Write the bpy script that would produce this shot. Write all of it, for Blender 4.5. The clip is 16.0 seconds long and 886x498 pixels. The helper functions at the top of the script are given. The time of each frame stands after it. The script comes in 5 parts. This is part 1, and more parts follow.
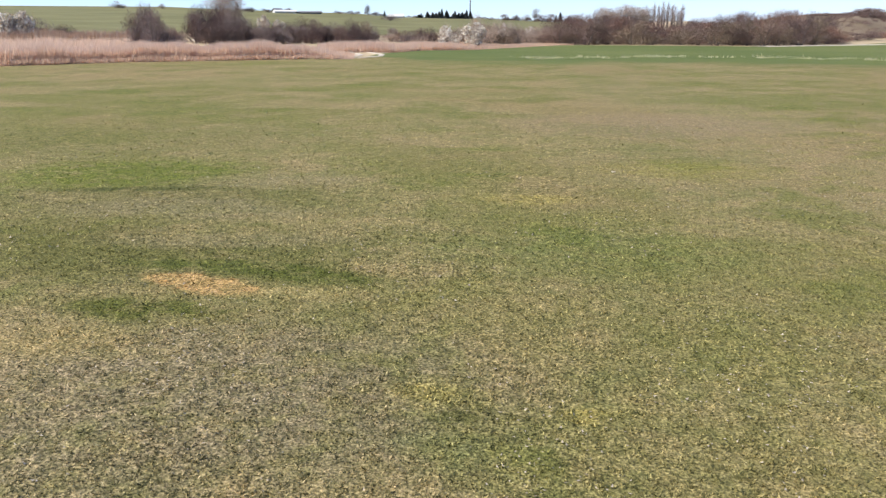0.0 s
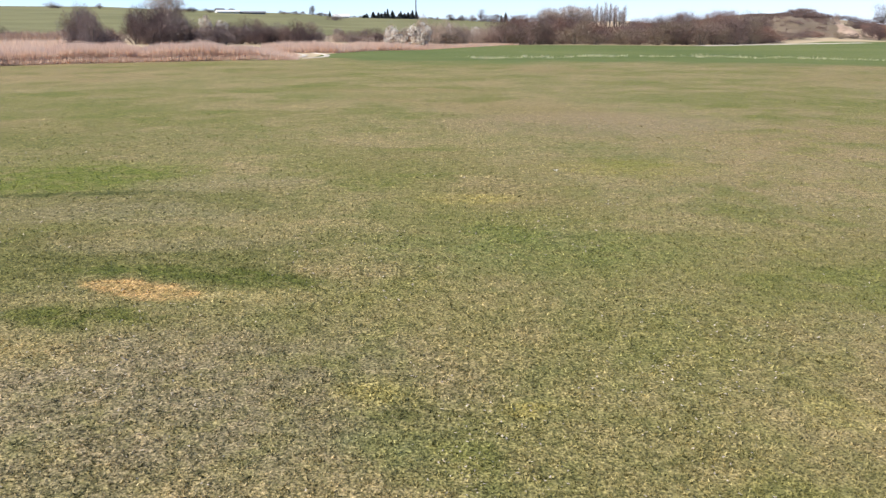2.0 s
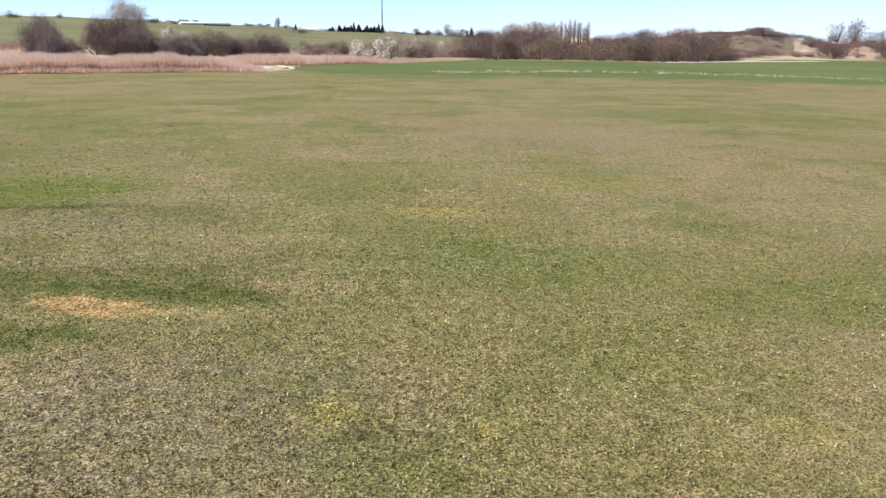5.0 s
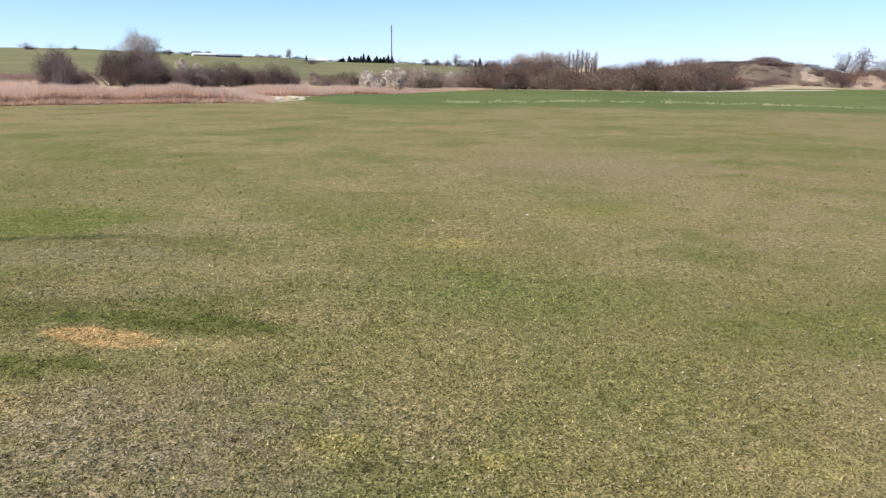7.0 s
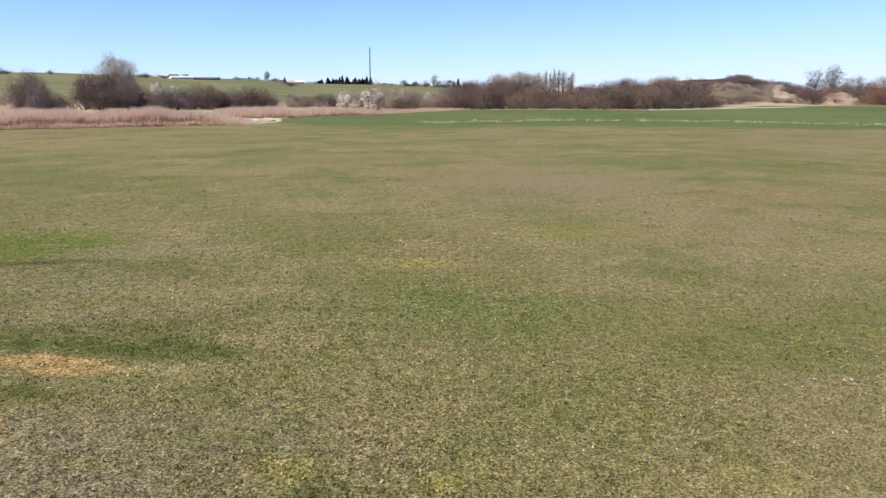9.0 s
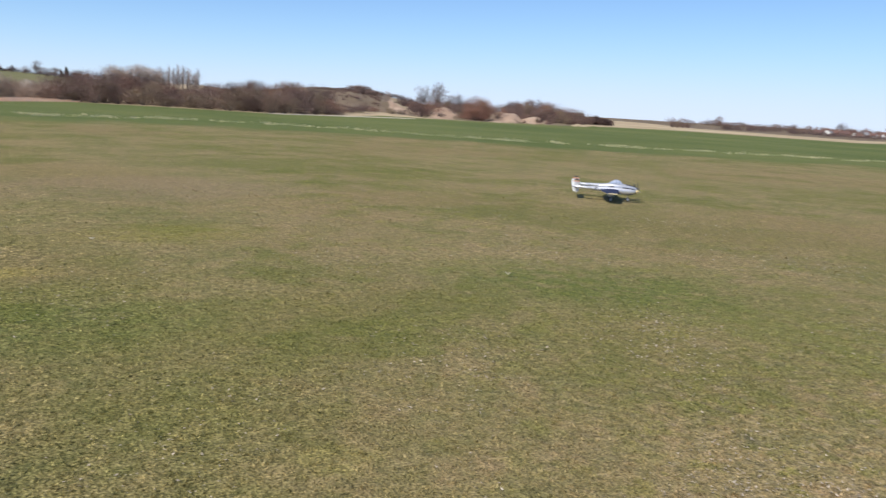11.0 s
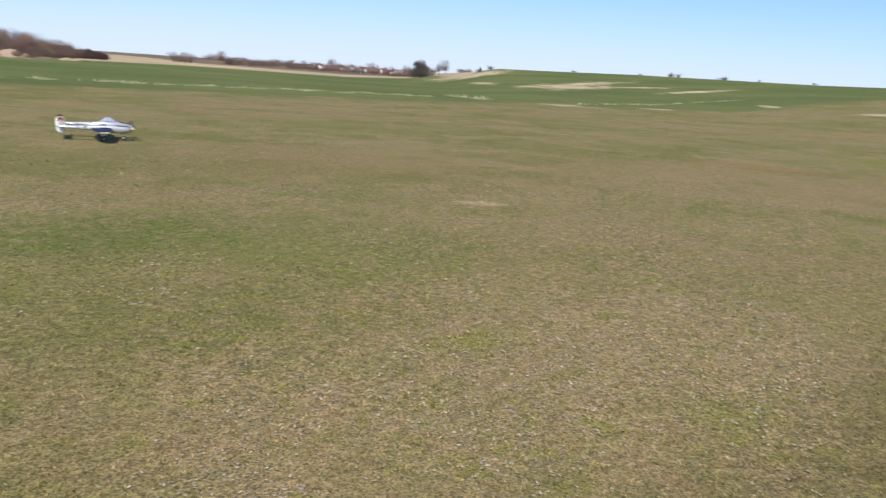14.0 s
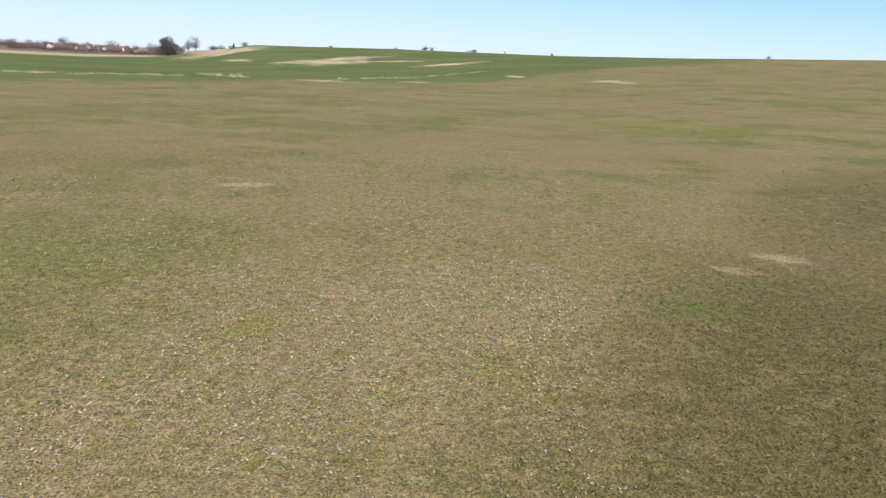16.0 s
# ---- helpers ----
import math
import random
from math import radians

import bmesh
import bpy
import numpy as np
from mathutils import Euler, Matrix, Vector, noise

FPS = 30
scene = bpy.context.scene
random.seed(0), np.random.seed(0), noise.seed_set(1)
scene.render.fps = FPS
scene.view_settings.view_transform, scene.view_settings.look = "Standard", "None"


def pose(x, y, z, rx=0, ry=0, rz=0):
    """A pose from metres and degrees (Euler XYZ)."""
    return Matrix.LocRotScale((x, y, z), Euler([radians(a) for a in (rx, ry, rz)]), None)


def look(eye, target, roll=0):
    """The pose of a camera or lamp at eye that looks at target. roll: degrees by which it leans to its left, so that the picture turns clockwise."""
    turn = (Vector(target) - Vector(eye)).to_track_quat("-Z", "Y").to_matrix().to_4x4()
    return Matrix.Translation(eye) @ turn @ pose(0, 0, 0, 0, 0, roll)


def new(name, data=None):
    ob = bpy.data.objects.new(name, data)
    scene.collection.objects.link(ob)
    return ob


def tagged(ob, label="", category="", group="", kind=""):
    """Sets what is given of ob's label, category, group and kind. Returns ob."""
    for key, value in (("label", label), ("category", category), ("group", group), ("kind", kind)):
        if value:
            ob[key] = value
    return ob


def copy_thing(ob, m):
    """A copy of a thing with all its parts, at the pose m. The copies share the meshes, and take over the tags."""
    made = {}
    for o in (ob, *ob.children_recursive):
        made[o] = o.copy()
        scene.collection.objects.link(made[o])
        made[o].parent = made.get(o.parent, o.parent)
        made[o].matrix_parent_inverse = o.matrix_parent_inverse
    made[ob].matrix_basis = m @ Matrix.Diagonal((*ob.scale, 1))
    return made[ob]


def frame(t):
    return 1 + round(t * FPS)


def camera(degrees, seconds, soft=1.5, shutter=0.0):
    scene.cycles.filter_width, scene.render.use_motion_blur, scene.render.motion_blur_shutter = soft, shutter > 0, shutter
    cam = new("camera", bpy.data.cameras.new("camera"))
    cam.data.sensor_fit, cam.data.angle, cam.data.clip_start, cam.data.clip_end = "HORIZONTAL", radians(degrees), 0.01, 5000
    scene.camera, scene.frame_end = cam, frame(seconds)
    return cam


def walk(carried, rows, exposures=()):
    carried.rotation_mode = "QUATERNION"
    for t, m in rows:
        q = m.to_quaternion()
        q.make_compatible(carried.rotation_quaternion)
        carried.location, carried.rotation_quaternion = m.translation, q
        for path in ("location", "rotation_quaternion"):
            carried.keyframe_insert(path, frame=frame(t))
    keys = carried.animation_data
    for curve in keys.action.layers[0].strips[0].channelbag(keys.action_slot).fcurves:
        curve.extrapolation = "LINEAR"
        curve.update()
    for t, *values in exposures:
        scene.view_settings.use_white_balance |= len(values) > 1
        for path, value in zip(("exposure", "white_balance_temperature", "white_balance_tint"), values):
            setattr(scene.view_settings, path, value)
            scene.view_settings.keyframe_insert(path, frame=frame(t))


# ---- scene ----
# ---------------------------------------------------------------- camera


def eye(x, y, z, bearing, tilt, lean):
    """A camera pose from its place, its bearing (clockwise from +y), its tilt (up) and its lean, in degrees."""
    return pose(x, y, z, 90 + tilt, 0, -bearing) @ pose(0, 0, 0, 0, 0, lean)


cam = camera(60.48, 16.0, soft=1.35, shutter=0.25)
walk(cam, [
    (0, eye(-0.248, 0.134, 1.639, -5.79, -16.16, -0.07)),
    (0.5, eye(-0.234, 0.130, 1.644, -4.87, -16.04, 0.01)),
    (1, eye(-0.225, 0.112, 1.649, -3.75, -16.07, 0.01)),
    (1.5, eye(-0.205, 0.091, 1.657, -2.75, -16.14, -0.19)),
    (2, eye(-0.193, 0.099, 1.648, -1.92, -16.16, -0.15)),
    (2.5, eye(-0.177, 0.110, 1.647, -1.04, -16.22, -0.16)),
    (3, eye(-0.169, 0.124, 1.642, -0.06, -16.20, -0.05)),
    (3.5, eye(-0.170, 0.143, 1.640, 0.69, -16.12, 0.19)),
    (4, eye(-0.170, 0.177, 1.637, 0.98, -15.95, 0.50)),
    (6.5, eye(-0.159, 0.128, 1.669, 0.10, -13.50, 0.41)),
    (7, eye(-0.151, 0.125, 1.674, -0.00, -13.02, 0.34)),
    (7.5, eye(-0.149, 0.144, 1.671, -0.08, -12.52, 0.25)),
    (8, eye(-0.148, 0.171, 1.667, -0.21, -12.01, 0.26)),
    (8.2, eye(-0.144, 0.183, 1.662, -0.29, -11.79, 0.13)),
    (10.3, eye(0.271, 0.039, 1.687, 15.55, -10.62, 1.50)),
    (10.5, eye(0.262, 0.030, 1.679, 19.47, -10.51, 2.27)),
    (11, eye(0.242, 0.016, 1.685, 29.10, -10.53, 3.61)),
    (11.5, eye(0.270, 0.047, 1.678, 36.89, -10.78, 4.21)),
    (12, eye(0.312, 0.058, 1.673, 41.39, -11.18, 4.02)),
    (12.5, eye(0.352, 0.080, 1.670, 44.21, -11.79, 3.37)),
    (13, eye(0.421, 0.093, 1.669, 47.39, -12.39, 2.69)),
    (13.5, eye(0.497, 0.006, 1.661, 54.78, -12.72, 3.03)),
    (14, eye(0.518, -0.056, 1.659, 64.88, -12.85, 4.03)),
    (14.5, eye(0.525, -0.070, 1.657, 72.33, -13.26, 4.60)),
    (15, eye(0.539, -0.064, 1.652, 76.93, -13.72, 4.47)),
    (15.5, eye(0.575, -0.042, 1.639, 79.18, -14.01, 3.65)),
    (16, eye(0.581, -0.058, 1.643, 82.30, -13.58, 2.86)),
], exposures=[(0, 0.53), (0.6, 0.58), (4.0, 0.60), (7.0, 0.43), (8.5, 0.35), (10.4, 0.32), (11, 0.13), (11.9, 0.14), (12.5, 0.05), (13.0, 0.08), (13.6, 0.13), (14.5, 0.15), (16, 0.25)])

# ---------------------------------------------------------------- light
SUN_BEARING, SUN_HEIGHT = -112.0, 45.0

world = bpy.data.worlds.new("sky")
scene.world = world
world.use_nodes = True
wn = world.node_tree.nodes
sky = wn.new("ShaderNodeTexSky")
sky.sky_type, sky.sun_disc = "NISHITA", False
sky.sun_elevation, sky.sun_rotation = radians(SUN_HEIGHT), radians(SUN_BEARING)
sky.air_density, sky.dust_density, sky.ozone_density = 0.65, 0.0, 1.2
clear = wn.new("ShaderNodeMix")  # a clear, cool spring sky
clear.data_type, clear.blend_type = "RGBA", "MULTIPLY"
clear.inputs[0].default_value, clear.inputs[7].default_value = 1.0, (0.98, 1.15, 1.36, 1)
world.node_tree.links.new(sky.outputs["Color"], clear.inputs[6])
# thin bright haze: towards the horizon each tone levels off softly at this brightness
parts, whole = wn.new("ShaderNodeSeparateColor"), wn.new("ShaderNodeCombineColor")
world.node_tree.links.new(clear.outputs[2], parts.inputs[0])
for i, (top, p) in enumerate(((6.7, 4.0), (7.6, 5.0), (9.3, 8.0))):
    last = parts.outputs[i]
    for op, v in (("DIVIDE", top), ("POWER", p), ("ADD", 1.0), ("POWER", -1.0 / p)):
        n = wn.new("ShaderNodeMath")
        n.operation, n.inputs[1].default_value = op, v
        world.node_tree.links.new(last, n.inputs[0])
        last = n.outputs[0]
    n = wn.new("ShaderNodeMath")
    n.operation = "MULTIPLY"
    world.node_tree.links.new(parts.outputs[i], n.inputs[0])
    world.node_tree.links.new(last, n.inputs[1])
    world.node_tree.links.new(n.outputs[0], whole.inputs[i])
world.node_tree.links.new(whole.outputs[0], wn["Background"].inputs["Color"])
wn["Background"].inputs["Strength"].default_value = 0.105

sun = new("sun", bpy.data.lights.new("sun", "SUN"))
sun.data.energy, sun.data.angle, sun.data.color = 4.7, radians(0.55), (1.0, 0.955, 0.88)
sb, sh = radians(SUN_BEARING), radians(SUN_HEIGHT)
sun.matrix_world = look((0, 0, 60), Vector((0, 0, 60)) - Vector((math.sin(sb) * math.cos(sh), math.cos(sb) * math.cos(sh), math.sin(sh))))

# ---------------------------------------------------------------- materials


def nodes_of(name):
    m = bpy.data.materials.new(name)
    m.use_nodes = True
    nt = m.node_tree
    return m, nt, nt.nodes["Principled BSDF"]


def add(nt, kind, **values):
    n = nt.nodes.new(kind)
    for key, value in values.items():
        n.inputs[key].default_value = value
    return n


def noise_of(nt, vec, scale, detail=4.0, rough=0.6):
    n = add(nt, "ShaderNodeTexNoise", Scale=scale, Detail=detail, Roughness=rough)
    nt.links.new(vec, n.inputs["Vector"])
    return n.outputs["Fac"]


def ramp(nt, fac, stops):
    n = nt.nodes.new("ShaderNodeValToRGB")
    el = n.color_ramp.elements
    while len(el) < len(stops):
        el.new(0.5)
    for e, (p, c) in zip(el, stops):
        e.position, e.color = p, (*c, 1)
    nt.links.new(fac, n.inputs["Fac"])
    return n.outputs["Color"]


def mix(nt, fac, a, b, blend="MIX"):
    n = nt.nodes.new("ShaderNodeMix")
    n.data_type, n.blend_type, n.clamp_factor = "RGBA", blend, True
    for slot, v in ((0, fac), (6, a), (7, b)):
        if hasattr(v, "is_linked"):
            nt.links.new(v, n.inputs[slot])
        else:
            n.inputs[slot].default_value = v if slot == 0 else (*v, 1)
    return n.outputs[2]


def calc(nt, op, a, b=0.0, clamp=False):
    n = nt.nodes.new("ShaderNodeMath")
    n.operation, n.use_clamp = op, clamp
    for slot, v in ((0, a), (1, b)):
        if hasattr(v, "is_linked"):
            nt.links.new(v, n.inputs[slot])
        else:
            n.inputs[slot].default_value = v
    return n.outputs[0]


def span(nt, v, lo, hi):
    n = nt.nodes.new("ShaderNodeMapRange")
    n.interpolation_type = "SMOOTHSTEP"
    nt.links.new(v, n.inputs[0])
    n.inputs[1].default_value, n.inputs[2].default_value = lo, hi
    return n.outputs[0]


def bumped(nt, bsdf, height, strength, distance):
    b = add(nt, "ShaderNodeBump", Strength=strength, Distance=distance)
    nt.links.new(height, b.inputs["Height"])
    nt.links.new(b.outputs["Normal"], bsdf.inputs["Normal"])


def see_through(nt, bsdf, share):
    """Lets light pass through thin leaves."""
    thin = nt.nodes.new("ShaderNodeBsdfTranslucent")
    nt.links.new(bsdf.inputs["Base Color"].links[0].from_socket, thin.inputs["Color"])
    both = nt.nodes.new("ShaderNodeMixShader")
    both.inputs[0].default_value = share
    nt.links.new(bsdf.outputs[0], both.inputs[1])
    nt.links.new(thin.outputs[0], both.inputs[2])
    nt.links.new(both.outputs[0], nt.nodes["Material Output"].inputs["Surface"])


def surface(name, dark, light, scale=4.0, rough=0.8, metal=0.0, bump=0.3, depth=0.01, island=0.0, objects=0.0, thin=0.0):
    """A material whose colour wanders between two tones at two scales, with fine relief."""
    m, nt, bsdf = nodes_of(name)
    pos = nt.nodes.new("ShaderNodeTexCoord").outputs["Object"]
    big, small = noise_of(nt, pos, scale), noise_of(nt, pos, scale * 7, 3.0)
    fac = span(nt, calc(nt, "ADD", calc(nt, "MULTIPLY", big, 0.6), calc(nt, "MULTIPLY", small, 0.4)), 0.33, 0.67)
    col = mix(nt, fac, dark, light)
    if island:
        rnd = nt.nodes.new("ShaderNodeNewGeometry").outputs["Random Per Island"]
        col = mix(nt, 1.0, col, ramp(nt, rnd, [(0, (1 - island,) * 3), (1, (1 + island,) * 3)]), "MULTIPLY")
    if objects:
        rnd = nt.nodes.new("ShaderNodeObjectInfo").outputs["Random"]
        col = mix(nt, 1.0, col, ramp(nt, rnd, [(0, (1 - objects, 1 - objects, 1 - objects * 0.8)), (1, (1 + objects, 1 + objects * 0.8, 1 + objects * 0.6))]), "MULTIPLY")
    nt.links.new(col, bsdf.inputs["Base Color"])
    bsdf.inputs["Roughness"].default_value, bsdf.inputs["Metallic"].default_value = rough, metal
    if bump:
        bumped(nt, bsdf, small, bump, depth)
    if thin:
        see_through(nt, bsdf, thin)
    return m


# patches of the mown field: x, y, half sizes, turn in degrees, softness, strength, colour
PATCHES = [
    (8.0, -3.6, 9.0, 1.8, -22, 0.6, 0.95, (0.112, 0.104, 0.042)),
    (-3.3, 5.5, 1.5, 0.7, -15, 0.7, 0.85, (0.112, 0.110, 0.038)),
    (-3.9, 7.3, 1.6, 0.8, 5, 0.7, 0.7, (0.125, 0.122, 0.050)),
    (-7.5, 11.0, 3.5, 1.6, 15, 0.7, 0.7, (0.125, 0.135, 0.042)),
    (9.5, 9.0, 3.0, 1.2, -45, 0.7, 0.6, (0.128, 0.138, 0.040)),
    (7.5, 0.6, 4.5, 2.6, -70, 0.7, 0.42, (0.28, 0.225, 0.130)),
    (13.0, 6.0, 7.0, 3.0, -50, 0.7, 0.3, (0.25, 0.195, 0.11)),
    (5.2, 1.0, 2.3, 1.7, -30, 0.5, 0.4, (0.285, 0.238, 0.138)),
    (-4.9, 8.7, 1.5, 1.0, 12, 0.4, 0.85, (0.112, 0.142, 0.024)),
    (-1.8, 3.2, 1.5, 0.8, 12, 0.6, 0.75, (0.205, 0.176, 0.122)),
    (-2.9, 8.4, 0.9, 0.4, 10, 0.6, 0.5, (0.23, 0.205, 0.125)),
    (-2.1, 5.6, 1.3, 0.45, 15, 0.6, 0.65, (0.105, 0.112, 0.036)),
    (0.2, 5.8, 1.3, 0.6, 0, 0.6, 0.5, (0.118, 0.148, 0.044)),
    (-0.1, 7.6, 0.5, 0.22, 0, 0.5, 0.6, (0.29, 0.255, 0.085)),
    (1.75, 9.5, 1.0, 0.6, 0, 0.5, 0.5, (0.19, 0.19, 0.04)),
    (2.0, 14.1, 2.6, 1.7, 0, 0.35, 0.65, (0.245, 0.195, 0.13)),
    (4.9, 19.0, 2.2, 1.6, 0, 0.5, 0.6, (0.14, 0.155, 0.05)),
    (-2.3, 20.0, 3.0, 1.0, 0, 0.5, 0.4, (0.15, 0.17, 0.06)),
    (5.4, 5.8, 1.6, 0.9, -40, 0.7, 0.75, (0.100, 0.140, 0.030)),
    (6.0, 3.7, 1.4, 0.7, -60, 0.6, 0.6, (0.14, 0.165, 0.045)),
    (7.2, 3.7, 1.3, 0.8, 80, 0.5, 0.5, (0.122, 0.145, 0.036)),
    (7.4, 7.3, 1.1, 0.6, -40, 0.6, 0.55, (0.25, 0.195, 0.11)),
    (20.6, 1.0, 1.6, 0.55, -86, 0.5, 0.75, (0.27, 0.15, 0.07)),
    (26.2, -4.0, 3.6, 2.0, 80, 0.5, 0.65, (0.19, 0.20, 0.05)),
    (5.2, -1.9, 2.2, 1.25, -12, 0.6, 0.85, (0.124, 0.110, 0.048)),
    (9.0, 0.5, 2.0, 0.9, 80, 0.6, 0.4, (0.24, 0.19, 0.115)),
]
# small ones, with crisper rims
SPOTS = [
    (-2.55, 5.85, 0.9, 0.20, 6, 0.5, 0.5, (0.25, 0.215, 0.138)),
    (-3.4, 6.9, 1.2, 0.35, 0, 0.5, 0.5, (0.22, 0.195, 0.125)),
    (-4.3, 7.72, 0.9, 0.12, 8, 0.6, 0.8, (0.062, 0.072, 0.022)),
    (-2.5, 4.28, 0.6, 0.20, -6, 0.5, 1.0, (0.098, 0.110, 0.028)),
    (-1.75, 5.05, 0.65, 0.18, -14, 0.5, 1.0, (0.088, 0.104, 0.026)),
    (-2.5, 5.20, 0.55, 0.12, -4, 0.6, 1.0, (0.088, 0.104, 0.026)),
    (-2.75, 3.75, 0.5, 0.2, 0, 0.6, 0.5, (0.30, 0.24, 0.11)),
    (-0.63, 3.36, 0.19, 0.13, 0, 0.6, 0.7, (0.265, 0.240, 0.085)),
    (-0.52, 3.13, 0.10, 0.03, 0, 0.5, 0.8, (0.085, 0.090, 0.030)),
    (-0.55, 2.88, 0.17, 0.13, 0, 0.6, 0.55, (0.14, 0.16, 0.075)),
    (0.08, 3.22, 0.12, 0.06, 0, 0.6, 0.6, (0.30, 0.255, 0.09)),
    (1.5, 3.2, 0.20, 0.14, 0, 0.6, 0.5, (0.25, 0.235, 0.085)),
    (9.95, 3.87, 0.34, 0.13, -60, 0.4, 0.85, (0.42, 0.34, 0.235)),
    (8.05, -2.3, 0.24, 0.15, 70, 0.5, 0.8, (0.40, 0.33, 0.22)),
    (7.43, -1.78, 0.2, 0.12, 70, 0.5, 0.6, (0.38, 0.31, 0.21)),
    (6.1, -1.15, 0.35, 0.25, 70, 0.6, 0.7, (0.115, 0.150, 0.035)),
    (4.6, 0.1, 0.3, 0.2, 0, 0.6, 0.6, (0.17, 0.19, 0.045)),
    (4.9, 1.7, 0.4, 0.2, -30, 0.6, 0.55, (0.20, 0.205, 0.050)),
    (-1.66, 4.68, 0.28, 0.12, -4, 0.6, 0.6, (0.34, 0.29, 0.145)),
    (-2.36, 4.80, 0.43, 0.160, -19, 0.35, 1.6, (0.34, 0.240, 0.112)),
]


def turf_group():
    """The colour of the mown field at a place in the world."""
    g = bpy.data.node_groups.new("turf_colour", "ShaderNodeTree")
    g.interface.new_socket("Color", in_out="OUTPUT", socket_type="NodeSocketColor")
    pos = g.nodes.new("ShaderNodeNewGeometry").outputs["Position"]
    far = g.nodes.new("ShaderNodeVectorMath")  # places pushed about, so that no patch has a smooth rim
    push = add(g, "ShaderNodeTexNoise", Scale=0.9, Detail=5.0, Roughness=0.65)
    g.links.new(pos, push.inputs["Vector"])
    far.operation = "MULTIPLY_ADD"
    g.links.new(push.outputs["Color"], far.inputs[0])
    far.inputs[1].default_value = (1.6, 1.6, 0)
    g.links.new(pos, far.inputs[2])
    bent = far.outputs[0]
    n1, n2, n3, n4 = noise_of(g, bent, 0.17, 4), noise_of(g, bent, 0.55, 5), noise_of(g, pos, 3.4, 5), noise_of(g, pos, 11.0, 3)
    xyz = g.nodes.new("ShaderNodeSeparateXYZ")
    g.links.new(pos, xyz.inputs[0])
    east = span(g, xyz.outputs["X"], 0.5, 6.0)
    col = ramp(g, span(g, n2, 0.3, 0.7), [(0, (0.150, 0.156, 0.060)), (0.5, (0.206, 0.186, 0.090)), (1, (0.262, 0.215, 0.124))])
    col = mix(g, 0.34, col, ramp(g, n3, [(0.28, (0.110, 0.136, 0.050)), (0.45, (0.19, 0.178, 0.082)), (0.58, (0.275, 0.228, 0.122)), (0.72, (0.28, 0.208, 0.128))]))
    col = mix(g, calc(g, "MULTIPLY", span(g, n4, 0.54, 0.72), 0.4), col, (0.34, 0.295, 0.155))
    # broad olive stretches, tan stretches, and greener moss between
    col = mix(g, calc(g, "MULTIPLY", span(g, n1, 0.47, 0.56), 0.60), col, (0.140, 0.150, 0.044))
    col = mix(g, calc(g, "MULTIPLY", span(g, noise_of(g, bent, 0.085, 4), 0.50, 0.58), 0.55), col, (0.262, 0.200, 0.118))
    col = mix(g, calc(g, "MULTIPLY", span(g, noise_of(g, bent, 0.40, 4), 0.53, 0.61), 0.55), col, (0.118, 0.140, 0.034))
    col = mix(g, calc(g, "MULTIPLY", span(g, noise_of(g, bent, 0.31, 4), 0.53, 0.62), 0.50), col, (0.256, 0.210, 0.116))
    # the drier, mossier side of the field has pinkish and yellow-green cushions
    mossy = calc(g, "ADD", calc(g, "MULTIPLY", east, 0.32), 0.10)
    col = mix(g, calc(g, "MULTIPLY", span(g, noise_of(g, pos, 1.9, 5), 0.52, 0.64), mossy), col, (0.285, 0.222, 0.142))
    col = mix(g, calc(g, "MULTIPLY", span(g, noise_of(g, pos, 2.4, 5, 0.6), 0.53, 0.65), mossy), col, (0.190, 0.205, 0.046))
    wob = add(g, "ShaderNodeTexNoise", Scale=1.7, Detail=6.0, Roughness=0.65)
    g.links.new(pos, wob.inputs["Vector"])
    off = g.nodes.new("ShaderNodeVectorMath")
    off.operation = "MULTIPLY_ADD"
    g.links.new(wob.outputs["Color"], off.inputs[0])
    off.inputs[1].default_value, off.inputs[2].default_value = (1.0, 1.0, 0), (-0.5, -0.5, 0)
    moved = g.nodes.new("ShaderNodeVectorMath")
    g.links.new(pos, moved.inputs[0])
    g.links.new(off.outputs[0], moved.inputs[1])
    fine_wob = add(g, "ShaderNodeTexNoise", Scale=6.0, Detail=6.0, Roughness=0.7)
    g.links.new(pos, fine_wob.inputs["Vector"])
    near = g.nodes.new("ShaderNodeVectorMath")
    near.operation = "MULTIPLY_ADD"
    g.links.new(fine_wob.outputs["Color"], near.inputs[0])
    near.inputs[1].default_value, near.inputs[2].default_value = (0.36, 0.30, 0), (-0.18, -0.15, 0)
    nudged = g.nodes.new("ShaderNodeVectorMath")
    g.links.new(pos, nudged.inputs[0])
    g.links.new(near.outputs[0], nudged.inputs[1])
    broken = calc(g, "ADD", calc(g, "MULTIPLY", span(g, noise_of(g, pos, 4.5, 5, 0.65), 0.38, 0.56), 0.6), 0.4)
    for x, y, a, b, turn, soft, strength, tone in PATCHES + SPOTS:
        mp = g.nodes.new("ShaderNodeMapping")
        mp.vector_type = "TEXTURE"
        g.links.new((moved if b > 0.3 else nudged).outputs[0], mp.inputs["Vector"])
        mp.inputs["Location"].default_value, mp.inputs["Rotation"].default_value = (x, y, 0), (0, 0, radians(turn))
        mp.inputs["Scale"].default_value = (a, b, 1e4)
        ln = g.nodes.new("ShaderNodeVectorMath")
        ln.operation = "LENGTH"
        g.links.new(mp.outputs[0], ln.inputs[0])
        fac = calc(g, "MULTIPLY", calc(g, "MULTIPLY", span(g, ln.outputs["Value"], 1 + soft, 1 - soft), strength), broken)
        col = mix(g, fac, col, tuple(v * 1.02 for v in tone))
